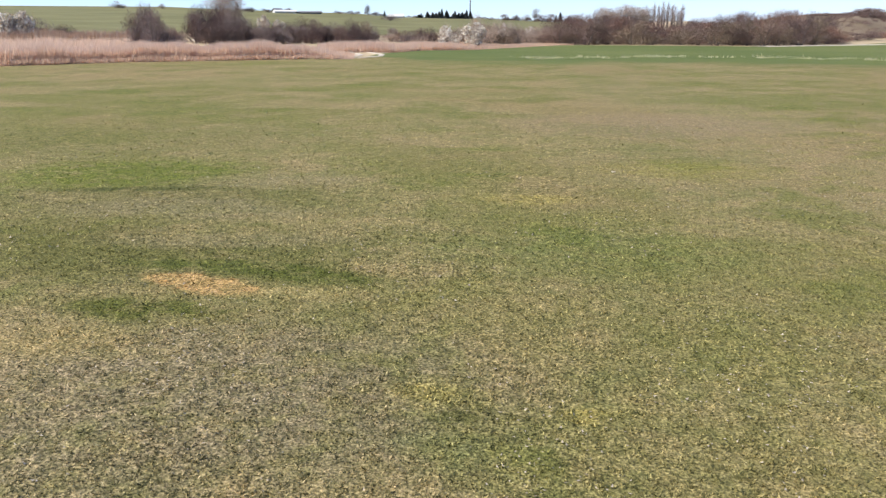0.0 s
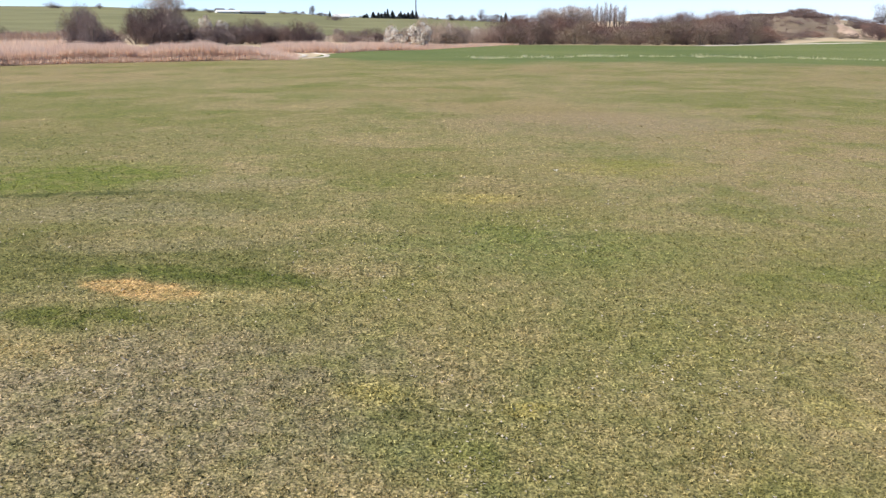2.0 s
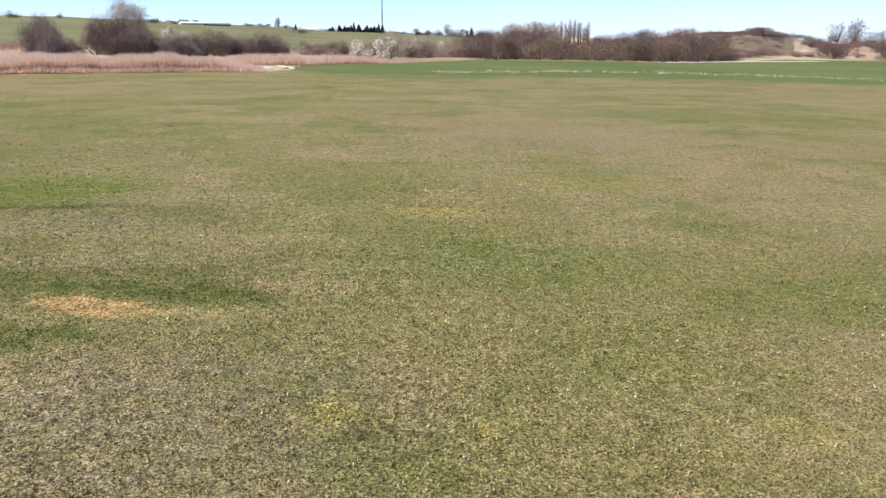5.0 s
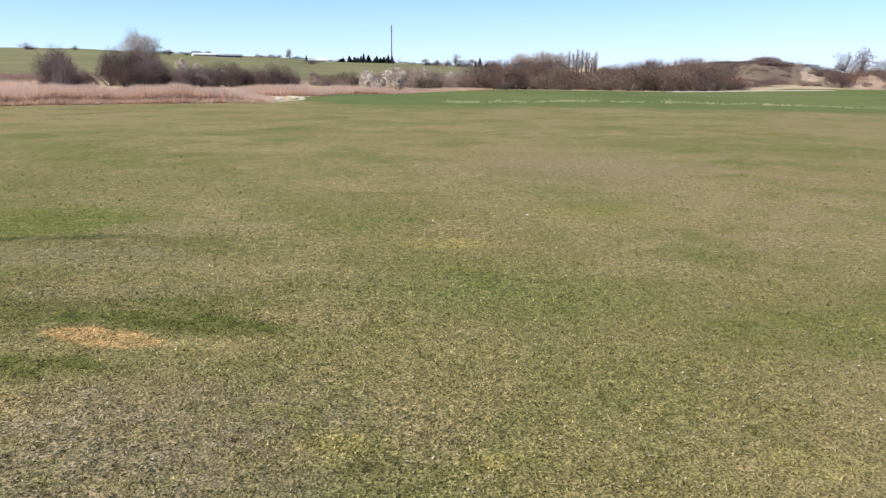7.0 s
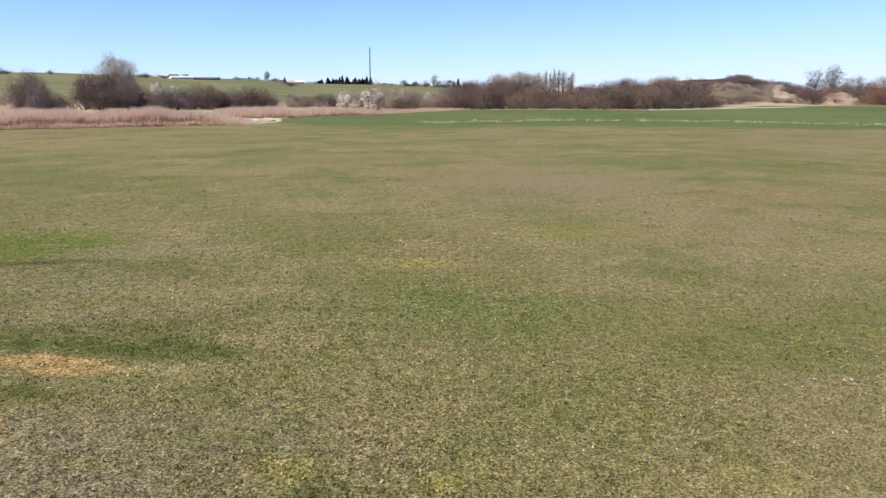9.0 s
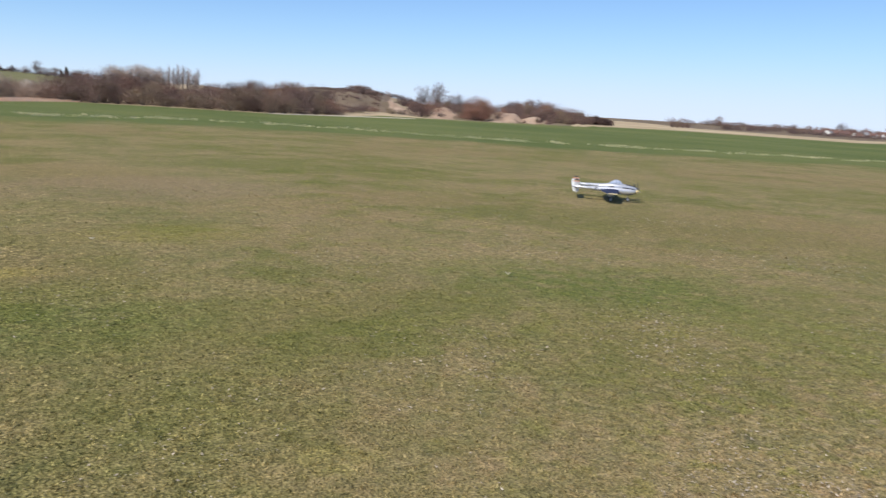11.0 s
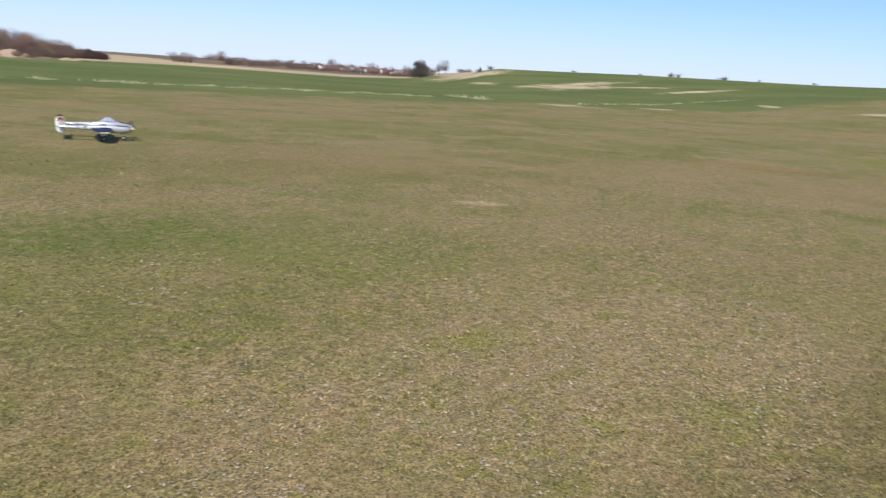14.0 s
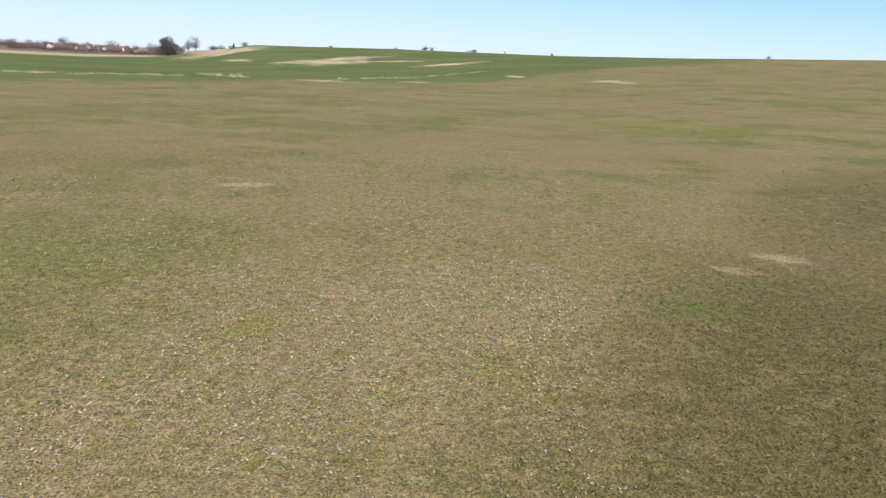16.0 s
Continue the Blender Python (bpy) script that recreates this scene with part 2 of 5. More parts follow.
    # the worn side of the field: cushions of moss, bleached thatch, clover and rusty sorrel, each a foot or less across
    worn = calc(g, "MULTIPLY", span(g, xyz.outputs["X"], 1.2, 3.6), calc(g, "MULTIPLY", span(g, xyz.outputs["Y"], -1.6, 0.2), span(g, xyz.outputs["Y"], 5.5, 2.0)))
    for scale, lo, hi, share, tone in ((3.3, 0.50, 0.60, 0.42, (0.285, 0.215, 0.135)), (4.3, 0.54, 0.64, 0.55, (0.185, 0.192, 0.048)), (5.6, 0.55, 0.66, 0.50, (0.165, 0.158, 0.105)), (6.7, 0.60, 0.68, 0.45, (0.275, 0.185, 0.085)), (9.0, 0.56, 0.66, 0.45, (0.36, 0.30, 0.215))):
        col = mix(g, calc(g, "MULTIPLY", span(g, noise_of(g, pos, scale, 5, 0.66), lo, hi), calc(g, "MULTIPLY", worn, share)), col, tone)
    # tussocks a hand across and the small clumps in them, coarser where the turf is dense
    lush = calc(g, "SUBTRACT", 0.88, calc(g, "MULTIPLY", span(g, xyz.outputs["X"], -0.1, 2.6), 0.64))
    tussock = span(g, noise_of(g, pos, 7.0, 5, 0.68), 0.36, 0.64)
    col = mix(g, lush, col, mix(g, 1.0, col, mix(g, tussock, (0.86, 0.88, 0.83), (1.13, 1.12, 1.12)), "MULTIPLY"))
    clump = span(g, noise_of(g, pos, 58.0, 3, 0.6), 0.34, 0.66)
    col = mix(g, lush, col, mix(g, 1.0, col, mix(g, clump, (0.52, 0.56, 0.47), (1.46, 1.44, 1.44)), "MULTIPLY"))
    out = g.nodes.new("NodeGroupOutput")
    g.links.new(mix(g, 1.0, col, (1.15, 1.055, 1.005), "MULTIPLY"), out.inputs[0])
    return g


TURF = turf_group()


def ground_material():
    m, nt, bsdf = nodes_of("field_ground")
    turf = nt.nodes.new("ShaderNodeGroup")
    turf.node_tree = TURF
    pos = nt.nodes.new("ShaderNodeNewGeometry").outputs["Position"]
    far, mid, fine = noise_of(nt, pos, 0.05, 4), noise_of(nt, pos, 0.35, 5), noise_of(nt, pos, 75.0, 3)
    tuft = noise_of(nt, pos, 16.0, 4)
    col = mix(nt, 1.0, turf.outputs[0], ramp(nt, tuft, [(0.3, (0.6, 0.64, 0.55)), (0.7, (1.28, 1.25, 1.22))]), "MULTIPLY")

    col = mix(nt, 0.8, col, ramp(nt, fine, [(0.36, (0.30, 0.30, 0.28)), (0.5, (1.0, 1.0, 1.0)), (0.66, (1.6, 1.57, 1.5))]), "MULTIPLY")

    def zone(col, name, dark, light, wander, drift):
        at = nt.nodes.new("ShaderNodeAttribute")
        at.attribute_name = name
        rough = calc(nt, "ADD", calc(nt, "MULTIPLY", calc(nt, "SUBTRACT", mid, 0.5), wander), calc(nt, "MULTIPLY", calc(nt, "SUBTRACT", far, 0.5), drift))
        fac = calc(nt, "MULTIPLY", span(nt, calc(nt, "ADD", at.outputs["Fac"], rough), 0.28, 0.72), span(nt, at.outputs["Fac"], 0.0, 0.12))
        return mix(nt, fac, col, mix(nt, span(nt, far, 0.35, 0.65), dark, light))

    col = zone(col, "crop", (0.100, 0.126, 0.036), (0.142, 0.158, 0.050), 0.6, 1.1)
    # distant pasture: its green is paled and greyed, with the haze painted in
    col = zone(col, "pasture", (0.158, 0.150, 0.066), (0.205, 0.190, 0.088), 0.3, 0.3)
    col = zone(col, "dry", (0.40, 0.30, 0.19), (0.50, 0.39, 0.25), 0.4, 0.3)
    col = zone(col, "heath", (0.150, 0.112, 0.074), (0.215, 0.162, 0.108), 0.4, 0.3)
    col = zone(col, "bank", (0.38, 0.262, 0.185), (0.54, 0.395, 0.285), 1.6, 0.6)
    col = zone(col, "soil", (0.38, 0.295, 0.175), (0.56, 0.45, 0.29), 1.9, 0.6)
    nt.links.new(col, bsdf.inputs["Base Color"])
    bsdf.inputs["Roughness"].default_value = 0.95
    bsdf.inputs["Specular IOR Level"].default_value = 0.15
    bumped(nt, bsdf, calc(nt, "ADD", tuft, calc(nt, "MULTIPLY", fine, 0.4)), 0.9, 0.03)
    return m


def blade_material():
    m, nt, bsdf = nodes_of("grass_blades")
    turf = nt.nodes.new("ShaderNodeGroup")
    turf.node_tree = TURF
    rnd = nt.nodes.new("ShaderNodeNewGeometry").outputs["Random Per Island"]
    xyz = nt.nodes.new("ShaderNodeSeparateXYZ")
    nt.links.new(nt.nodes.new("ShaderNodeNewGeometry").outputs["Position"], xyz.inputs[0])
    tone = ramp(nt, rnd, [(0, (0.27, 0.32, 0.24)), (0.35, (0.95, 0.98, 0.84)), (0.80, (1.65, 1.58, 1.48)), (1, (2.65, 2.55, 2.5))])
    tone = mix(nt, calc(nt, "MULTIPLY", span(nt, xyz.outputs["X"], -0.1, 2.6), 0.48), tone, (1.28, 1.26, 1.17))
    nt.links.new(mix(nt, 1.0, turf.outputs[0], tone, "MULTIPLY"), bsdf.inputs["Base Color"])
    bsdf.inputs["Roughness"].default_value = 0.7
    bsdf.inputs["Specular IOR Level"].default_value = 0.25
    see_through(nt, bsdf, 0.3)
    return m


M_GROUND, M_BLADE = ground_material(), blade_material()
M_REED = surface("dry_reed", (0.68, 0.485, 0.365), (0.78, 0.6, 0.465), 0.12, 0.85, bump=0, island=0.10, thin=0.55)
M_REED_BROWN = surface("brown_reed", (0.37, 0.245, 0.175), (0.48, 0.33, 0.245), 0.12, 0.85, bump=0, island=0.12, thin=0.4)
M_TRACK = surface("pale_track", (0.44, 0.37, 0.28), (0.60, 0.52, 0.41), 0.8, 0.95, bump=0.4)
M_DEADGRASS = surface("bleached_grass", (0.43, 0.40, 0.21), (0.63, 0.575, 0.36), 0.6, 0.8, bump=0, island=0.3, thin=0.3)
M_TWIG = surface("bare_twigs", (0.12, 0.076, 0.064), (0.195, 0.135, 0.112), 0.8, 0.85, bump=0, island=0.3, objects=0.25)
M_TWIG_RED = surface("russet_twigs", (0.165, 0.082, 0.058), (0.25, 0.135, 0.096), 0.8, 0.85, bump=0, island=0.3, objects=0.2)
M_TWIG_PALE = surface("pale_twigs", (0.32, 0.24, 0.185), (0.45, 0.345, 0.27), 0.8, 0.85, bump=0, island=0.3, objects=0.15)
M_TWIG_GREY = surface("grey_twigs", (0.18, 0.132, 0.115), (0.27, 0.205, 0.18), 0.8, 0.85, bump=0, island=0.3, objects=0.15)
# far field trees: distance haze is put into the twig colour as grey
M_FIELD_TREE = surface("hazed_far_twigs", (0.185, 0.170, 0.175), (0.27, 0.25, 0.255), 0.8, 0.85, bump=0, island=0.3, objects=0.15)
M_POPLAR = surface("poplar_twigs", (0.26, 0.21, 0.19), (0.36, 0.30, 0.275), 0.8, 0.85, bump=0, island=0.3, objects=0.15)
M_LITTER = surface("bleached_leaf", (0.35, 0.29, 0.215), (0.49, 0.41, 0.325), 3.0, 0.8, bump=0, island=0.3)
M_TWIG_OLIVE = surface("olive_twigs", (0.15, 0.11, 0.074), (0.225, 0.17, 0.115), 0.8, 0.85, bump=0, island=0.3, objects=0.2)
M_TWIG_DARK = surface("dark_thorn_twigs", (0.08, 0.048, 0.044), (0.13, 0.08, 0.07), 0.8, 0.85, bump=0, island=0.3, objects=0.2)
M_BARK = surface("bark", (0.07, 0.055, 0.045), (0.15, 0.12, 0.10), 6.0, 0.9, bump=0.6)
M_BLOSSOM = surface("blossom", (0.76, 0.70, 0.60), (0.88, 0.83, 0.74), 1.0, 0.7, bump=0, island=0.1, thin=0.4)
# skyline conifers: needle colour lightened to stand in for haze
M_NEEDLE = surface("hazed_evergreen", (0.050, 0.060, 0.057), (0.085, 0.098, 0.090), 0.8, 0.8, bump=0, island=0.4, objects=0.2)
M_IVY = surface("dark_foliage", (0.100, 0.085, 0.080), (0.16, 0.138, 0.125), 0.8, 0.7, bump=0, island=0.4)
M_STEEL = surface("galvanised_steel", (0.20, 0.19, 0.19), (0.30, 0.29, 0.28), 2.0, 0.5, 0.6, 0.1)
M_RENDER = surface("white_render", (0.66, 0.64, 0.60), (0.80, 0.78, 0.74), 1.5, 0.8, bump=0.2, objects=0.1)
M_BRICK = surface("red_brick", (0.20, 0.115, 0.09), (0.28, 0.165, 0.13), 3.0, 0.85, bump=0.2, objects=0.15)
M_TILE = surface("clay_roof", (0.105, 0.062, 0.052), (0.165, 0.088, 0.070), 3.0, 0.8, bump=0.3, objects=0.25)
M_SLATE = surface("grey_roof", (0.18, 0.18, 0.19), (0.28, 0.28, 0.29), 3.0, 0.7, bump=0.3)
M_PANE = surface("window_pane", (0.03, 0.035, 0.04), (0.05, 0.055, 0.06), 3.0, 0.1, bump=0)

# ---------------------------------------------------------------- helpers for building


def part(name, bm, material, parent=None, label="", smooth=False):
    """Links a bmesh as one mesh object, under a thing where one is given."""
    me = bpy.data.meshes.new(name)
    bm.to_mesh(me)
    bm.free()
    me.materials.append(material)
    if smooth:
        me.shade_smooth()
    ob = new(name, me)
    if parent:
        ob.parent = parent
    return tagged(ob, label)


def mesh_of(name, verts, faces, material):
    """One mesh from arrays of corners and of triangles or quads."""
    verts, faces = np.asarray(verts, np.float32), np.asarray(faces, np.int32)
    me = bpy.data.meshes.new(name)
    n, k = faces.shape
    me.vertices.add(len(verts))
    me.vertices.foreach_set("co", verts.ravel())
    me.loops.add(n * k)
    me.loops.foreach_set("vertex_index", faces.ravel())
    me.polygons.add(n)
    me.polygons.foreach_set("loop_start", np.arange(0, n * k, k, dtype=np.int32))
    me.update(calc_edges=True)
    me.materials.append(material)
    return me


def lerp_table(table):
    xs, ys = zip(*table)
    return lambda v: np.interp(v, xs, ys)


def at_bearing(bearing, r, z=0.0):
    return Vector((r * math.sin(radians(bearing)), r * math.cos(radians(bearing)), z))


# ---------------------------------------------------------------- the lie of the land
EYE = 1.65
# where the level field ends, where the land meets the sky, and how high it stands there (degrees of slope seen from the field)
FLAT = lerp_table([(-180, 60), (-60, 60), (-11, 60), (-5, 66), (2, 86), (10, 84), (17, 84), (24, 105), (30, 110), (36, 118), (41, 140), (48, 300), (54, 400), (61, 400), (63, 200), (66, 75), (70, 55), (76, 50), (85, 40), (95, 25), (105, 18), (130, 15), (180, 60)])
CREST = lerp_table([(-180, 350), (-60, 350), (-10, 400), (0, 450), (12, 300), (16, 190), (24, 180), (27, 250), (32, 400), (48, 520), (61, 600), (63.5, 350), (67, 230), (76, 200), (90, 170), (100, 140), (111, 120), (132, 120), (180, 350)])
RISE = lerp_table([(-180, 1.3), (-60, 1.4), (-30, 1.45), (-25, 1.46), (-20, 1.29), (-11.7, 1.04), (-9.3, 0.82), (-3.6, 0.75), (2.6, 0.45), (8.2, 0.36), (9.0, 0.47), (11.2, 0.5), (12.6, 0.36), (15, 0.45), (18, 0.8), (19.2, 0.93), (21.5, 0.93), (23.2, 0.72), (24.4, 0.52), (27, 0.2), (30, 0.0), (32, -0.1), (36, 0.0), (46, 0.03), (52, 0.08), (56, 0.12), (62, 0.0), (64, 0.15), (66, 0.35), (67, 0.55), (68.1, 0.74), (72, 0.82), (78, 0.97), (90, 1.05), (98, 1.25), (104, 1.45), (111, 1.66), (130, 1.8), (180, 1.3)])


def land(bearing, r):
    """The height of the ground."""
    bearing, r = np.asarray(bearing, float), np.asarray(r, float)
    a, b, e = FLAT(bearing), CREST(bearing), np.radians(RISE(bearing))
    top = EYE + b * np.tan(e)
    s = np.clip((r - a) / (b - a), 0, 1)
    z = top * s ** 1.3
    past = EYE + r * np.tan(e - np.radians(0.3) * np.clip((r - b) / 250, 0, 1))
    z = np.where(r > b, past, z)
    for bb, rr, wb, wr, h, p in ((28.6, 131, 1.15, 8, 1.45, 4), (33.0, 132, 1.25, 8, 1.35, 4), (35.4, 134, 0.9, 8, 1.0, 4), (25.0, 128, 1.3, 12, 1.2, 2), (21.8, 135, 2.0, 16, 1.5, 2)):
        z = z + h * np.exp(-np.abs((bearing - bb) / wb) ** p - np.abs((r - rr) / wr) ** p)
    x, y = r * np.sin(np.radians(bearing)), r * np.cos(np.radians(bearing))
    # slight unevenness of the turf, rougher ground beyond the crop
    z = z + np.where(r < 60, 0.010 * np.sin(1.7 * x + 0.6 * y) * np.sin(1.3 * y - 0.4 * x) * np.clip(r / 6, 0, 1), 0)
    z = z + (0.26 * np.sin(0.9 * x + 0.5 * y) * np.sin(0.7 * y - 0.6 * x) + 0.22 * np.sin(2.1 * x - 0.8 * y) * np.sin(1.7 * y + 1.1 * x + 1)) * ((r > 119) & (r < 145) & (bearing > 20) & (bearing < 40))
    return z


def spot(bearing, r):
    return at_bearing(bearing, r, float(land(bearing, r)))


# the edge of the mown field and the far edge of the crop, as slopes seen from the field
MOWN = lerp_table([(-180, -2.3), (-60, -2.3), (-35, -2.24), (-29, -2.15), (-16, -2.09), (-12.6, -2.1), (-11, -2.0), (-7.7, -2.31), (0.6, -2.44), (9, -2.37), (17, -2.44), (30, -2.4), (36, -2.6), (45, -2.37), (49, -2.28), (54, -2.22), (57, -2.05), (59, -2.15), (66, -1.85), (71, -1.5), (76, -1.5), (80, -1.35), (85, -1.05), (90, -0.2), (98, 0.8), (102, 1.15), (105, 1.6), (112, 2.5), (180, 2.5)])
CROP_END = lerp_table([(-180, -2.1), (-12, -2.1), (-10.9, -1.75), (-7.7, -1.53), (-3.6, -1.48), (2.7, -1.15), (8.9, -1.15), (16.8, -1.19), (22, -1.0), (24, -0.86), (30, -0.85), (36, -0.79), (41, -0.63), (45, -0.57), (57, -0.6), (61, -0.42), (62.3, -0.3), (63, -0.1), (64.5, 0.0), (66, 0.26), (67.3, 0.6), (68.5, 3), (180, 3)])


def ground():
    az = np.concatenate([np.arange(-180, -62, 4.0), np.arange(-62, 132, 0.3), np.arange(132, 180, 4.0)])
    rr = np.concatenate([[0.4], 1.0 * 1.034 ** np.arange(0, 250)])
    B, R = np.meshgrid(az, rr)
    Z = land(B, R)
    X, Y = R * np.sin(np.radians(B)), R * np.cos(np.radians(B))
    nr, na = B.shape
    idx = np.arange(nr * na).reshape(nr, na)
    a, b = idx[:-1], idx[1:]
    quads = np.stack([a, np.roll(a, -1, 1), np.roll(b, -1, 1), b], -1).reshape(-1, 4)
    verts = np.concatenate([np.stack([X, Y, Z], -1).reshape(-1, 3), [[0, 0, 0]]])
    me = mesh_of("ground", verts, quads, M_GROUND)
    bm = bmesh.new()
    bm.from_mesh(me)
    bm.verts.ensure_lookup_table()
    middle = bm.verts[len(verts) - 1]
    ring = [bm.verts[i] for i in idx[0]]
    for p, q in zip(ring, ring[1:] + ring[:1]):
        bm.faces.new((q, p, middle))
    bm.to_mesh(me)
    bm.free()
    me.shade_smooth()
    E = np.degrees(np.arctan2(Z - EYE, R))
    beyond = lambda edge, w: np.clip((E - edge) / w + 0.5, 0, 1) * (R > 12)
    crop = beyond(MOWN(B), 0.85) * (1 - beyond(CROP_END(B), 0.06)) * (B > -13) * (B < 112)
    past = beyond(np.where(B < -11.5, MOWN(B), CROP_END(B)), 0.08) * (B < 69)
    pasture = past * (R > 115) * ((B < 12) | (B > 66))
    dry = past * ((R <= 115) | ((B > 38) & (B < 63) & (E < np.interp(B, [38, 43, 47, 52, 57, 60, 62], [-0.1, -0.2, -0.36, -0.40, -0.44, -0.36, -0.3]))) | ((B > 62.2) & (B < 68.3)) | ((B > 8.2) & (B < 11.4) & (R > 160)))
    heath = past * (R > 100) * (B >= 8) * (B < 63) * (1 - dry)
    soil = np.zeros_like(R)
    for b0, e0, wb, we, tilt in ((73.4, -0.22, 2.2, 0.16, 0.06), (75.0, 0.16, 2.3, 0.10, 0.11), (70.8, -0.37, 1.3, 0.06, 0.04), (67.3, -0.38, 0.8, 0.06, 0.03), (82.3, 0.1, 1.9, 0.05, 0.12), (78.6, 0.12, 1.6, 0.05, 0.06), (65.8, 0.1, 2.2, 0.16, 0.18), (94.2, -0.57, 1.2, 0.06, 0.0), (25.3, 0.1, 0.8, 0.16, -0.6), (46.0, -0.47, 4.0, 0.05, -0.01), (73.8, -1.52, 1.6, 0.05, 0), (79.5, -1.3, 1.2, 0.04, 0), (87.0, -0.55, 0.6, 0.05, 0), (-11.9, -1.97, 0.7, 0.07, 0.02), (-11.3, -1.82, 0.45, 0.08, 0.25)):
        d = np.hypot((B - b0) / wb, (E - e0 - tilt * (B - b0)) / we)
        soil = np.maximum(soil, np.clip(0.95 - 0.42 * d, 0, 1) * (R > 30))
    bank = np.zeros_like(R)
    for b0, e0, wb, we, tilt in ((28.6, -0.4, 1.0, 0.5, 0.05), (33.3, -0.4, 1.0, 0.4, 0.1), (35.4, -0.4, 0.9, 0.35, 0), (24.7, 0.25, 0.3, 0.42, -0.8), (25.5, -0.3, 0.5, 0.25, -0.5), (26.4, -0.35, 0.6, 0.2, -0.4)):
        d = np.hypot((B - b0) / wb, (E - e0 - tilt * (B - b0)) / we)
        bank = np.maximum(bank, np.clip(1.3 - 0.7 * d, 0, 1) * (R > 112) * (R < 200))
    for name, field in (("crop", crop), ("pasture", pasture), ("dry", dry), ("heath", heath), ("bank", bank), ("soil", soil)):
        me.attributes.new(name, "FLOAT", "POINT").data.foreach_set("value", np.append(field.ravel(), 0).astype(np.float32))
    return tagged(new("ground", me), "mown airfield turf running out into fields and low hills", "ground", kind="structure")


ground()


def blades(rng, x, y, z, length, width, lean):
    """Thin upright triangles, one for each place."""
    n = len(x)
    turn, way, tilt = rng.uniform(0, math.tau, n), rng.uniform(0, math.tau, n), np.clip(np.abs(rng.normal(lean[0], lean[1], n)), 0, 1.5)
    base = np.stack([x, y, z], -1)
    side = np.stack([np.cos(turn), np.sin(turn), 0 * turn], -1) * (width / 2)[:, None]
    up = np.stack([np.sin(tilt) * np.cos(way), np.sin(tilt) * np.sin(way), np.cos(tilt)], -1) * length[:, None]
    return np.stack([base - side, base + side, base + up], 1).reshape(-1, 3), np.arange(3 * n).reshape(n, 3)


def turf_blades(seed, lo, hi, count, size, bearings, name, label):
    """Short grass in small clumps with gaps; bearings are the middle and the half width of a stretch with soft sides."""
    rng = np.random.default_rng(seed)
    n = int(count * 3.2)
    r = np.exp(rng.uniform(math.log(lo), math.log(hi), n)) if hi > 3 else hi * np.sqrt(rng.uniform(0, 1, n))
    b = bearings[0] + bearings[1] * rng.uniform(-1, 1, n) + rng.normal(0, 7, n)
    x, y = r * np.sin(np.radians(b)), r * np.cos(np.radians(b))
    clump = np.zeros(n)
    lattice = rng.normal(0, 1, (512, 512))
    for cell, share in ((0.013, 1.1), (0.032, 0.45), (0.2, 0.18)):
        u, v = x / cell + 4096.3, y / cell + 4096.7
        i, j = np.floor(u).astype(int), np.floor(v).astype(int)
        fu, fv = u - i, v - j
        fu, fv = fu * fu * (3 - 2 * fu), fv * fv * (3 - 2 * fv)
        at = lambda p, q: lattice[p % 512, q % 512]
        clump += share * ((at(i, j) * (1 - fu) + at(i + 1, j) * fu) * (1 - fv) + (at(i, j + 1) * (1 - fu) + at(i + 1, j + 1) * fu) * fv)
    keep = rng.uniform(0, 1, n) < (np.clip((hi - r) / (hi - 4.0), 0, 1) ** 1.6 if hi > 3 else 1.0) * np.clip(0.44 + 0.62 * clump, 0.04, 1)
    b, r, x, y, clump = (v[keep][:count] for v in (b, r, x, y, clump))
    k = size * (r / 2.0).clip(0.9, 99) ** 0.45 * (1 + 0.16 * clump).clip(0.6, 1.5)
    m = len(r)
    v, f = blades(rng, x, y, land(b, r) - 0.002, k * rng.uniform(0.4, 1.05, m), k * rng.uniform(0.26, 0.66, m), (1.05 + 0.3 * np.clip((r - 3) / 5, 0, 1), 0.3))
    tagged(new(name, mesh_of(name, v, f, M_BLADE)), label, "grass", kind="stuff")


turf_blades(27, 1.9, 24.0, 560000, 0.0158, (38, 80), "grass", "short mown grass, moss and clover, dry and green by turns")
turf_blades(28, 1.9, 24.0, 140000, 0.0195, (218, 100), "grass", "short mown turf behind the standing place")
turf_blades(29, 0.0, 1.95, 130000, 0.0155, (40, 180), "grass", "short mown turf at the standing place")


def litter():
    """Bleached leaves and clippings strewn over the turf."""
    g = np.random.default_rng(31)
    n = 64000
    where = g.uniform(0, 1, n)
    b = np.where(where < 0.7, g.uniform(34, 116, n), g.uniform(-40, 112, n))
    r = np.exp(g.uniform(math.log(2.2), math.log(14), n))
    x, y = r * np.sin(np.radians(b)), r * np.cos(np.radians(b))
    thickly = np.exp(-((x - 5.3) / 2.6) ** 2 - ((y - 0.9) / 1.9) ** 2)  # the worn, mossy stretch
    keep = np.sin(b * 0.31 + r * 0.9) + np.sin(b * 0.13 - r * 1.7) + 2.4 * thickly - 3.5 * np.clip(-0.1 - y, 0, 1) + g.normal(0, 0.8, n) > np.where(b < 34, 0.8, 1.35)
    b, r, x, y = b[keep], r[keep], x[keep], y[keep]
    s = g.uniform(0.004, 0.011, len(b)) * (r / 3) ** 0.35
    v, f = blades(g, x, y, land(b, r) + 0.009, s * 1.5, s * 1.2, (1.2, 0.3))
    tagged(new("leaf_litter", mesh_of("leaf_litter", v, f, M_LITTER)), "bleached leaf scraps strewn over the turf", "leaves", kind="stuff")


litter()


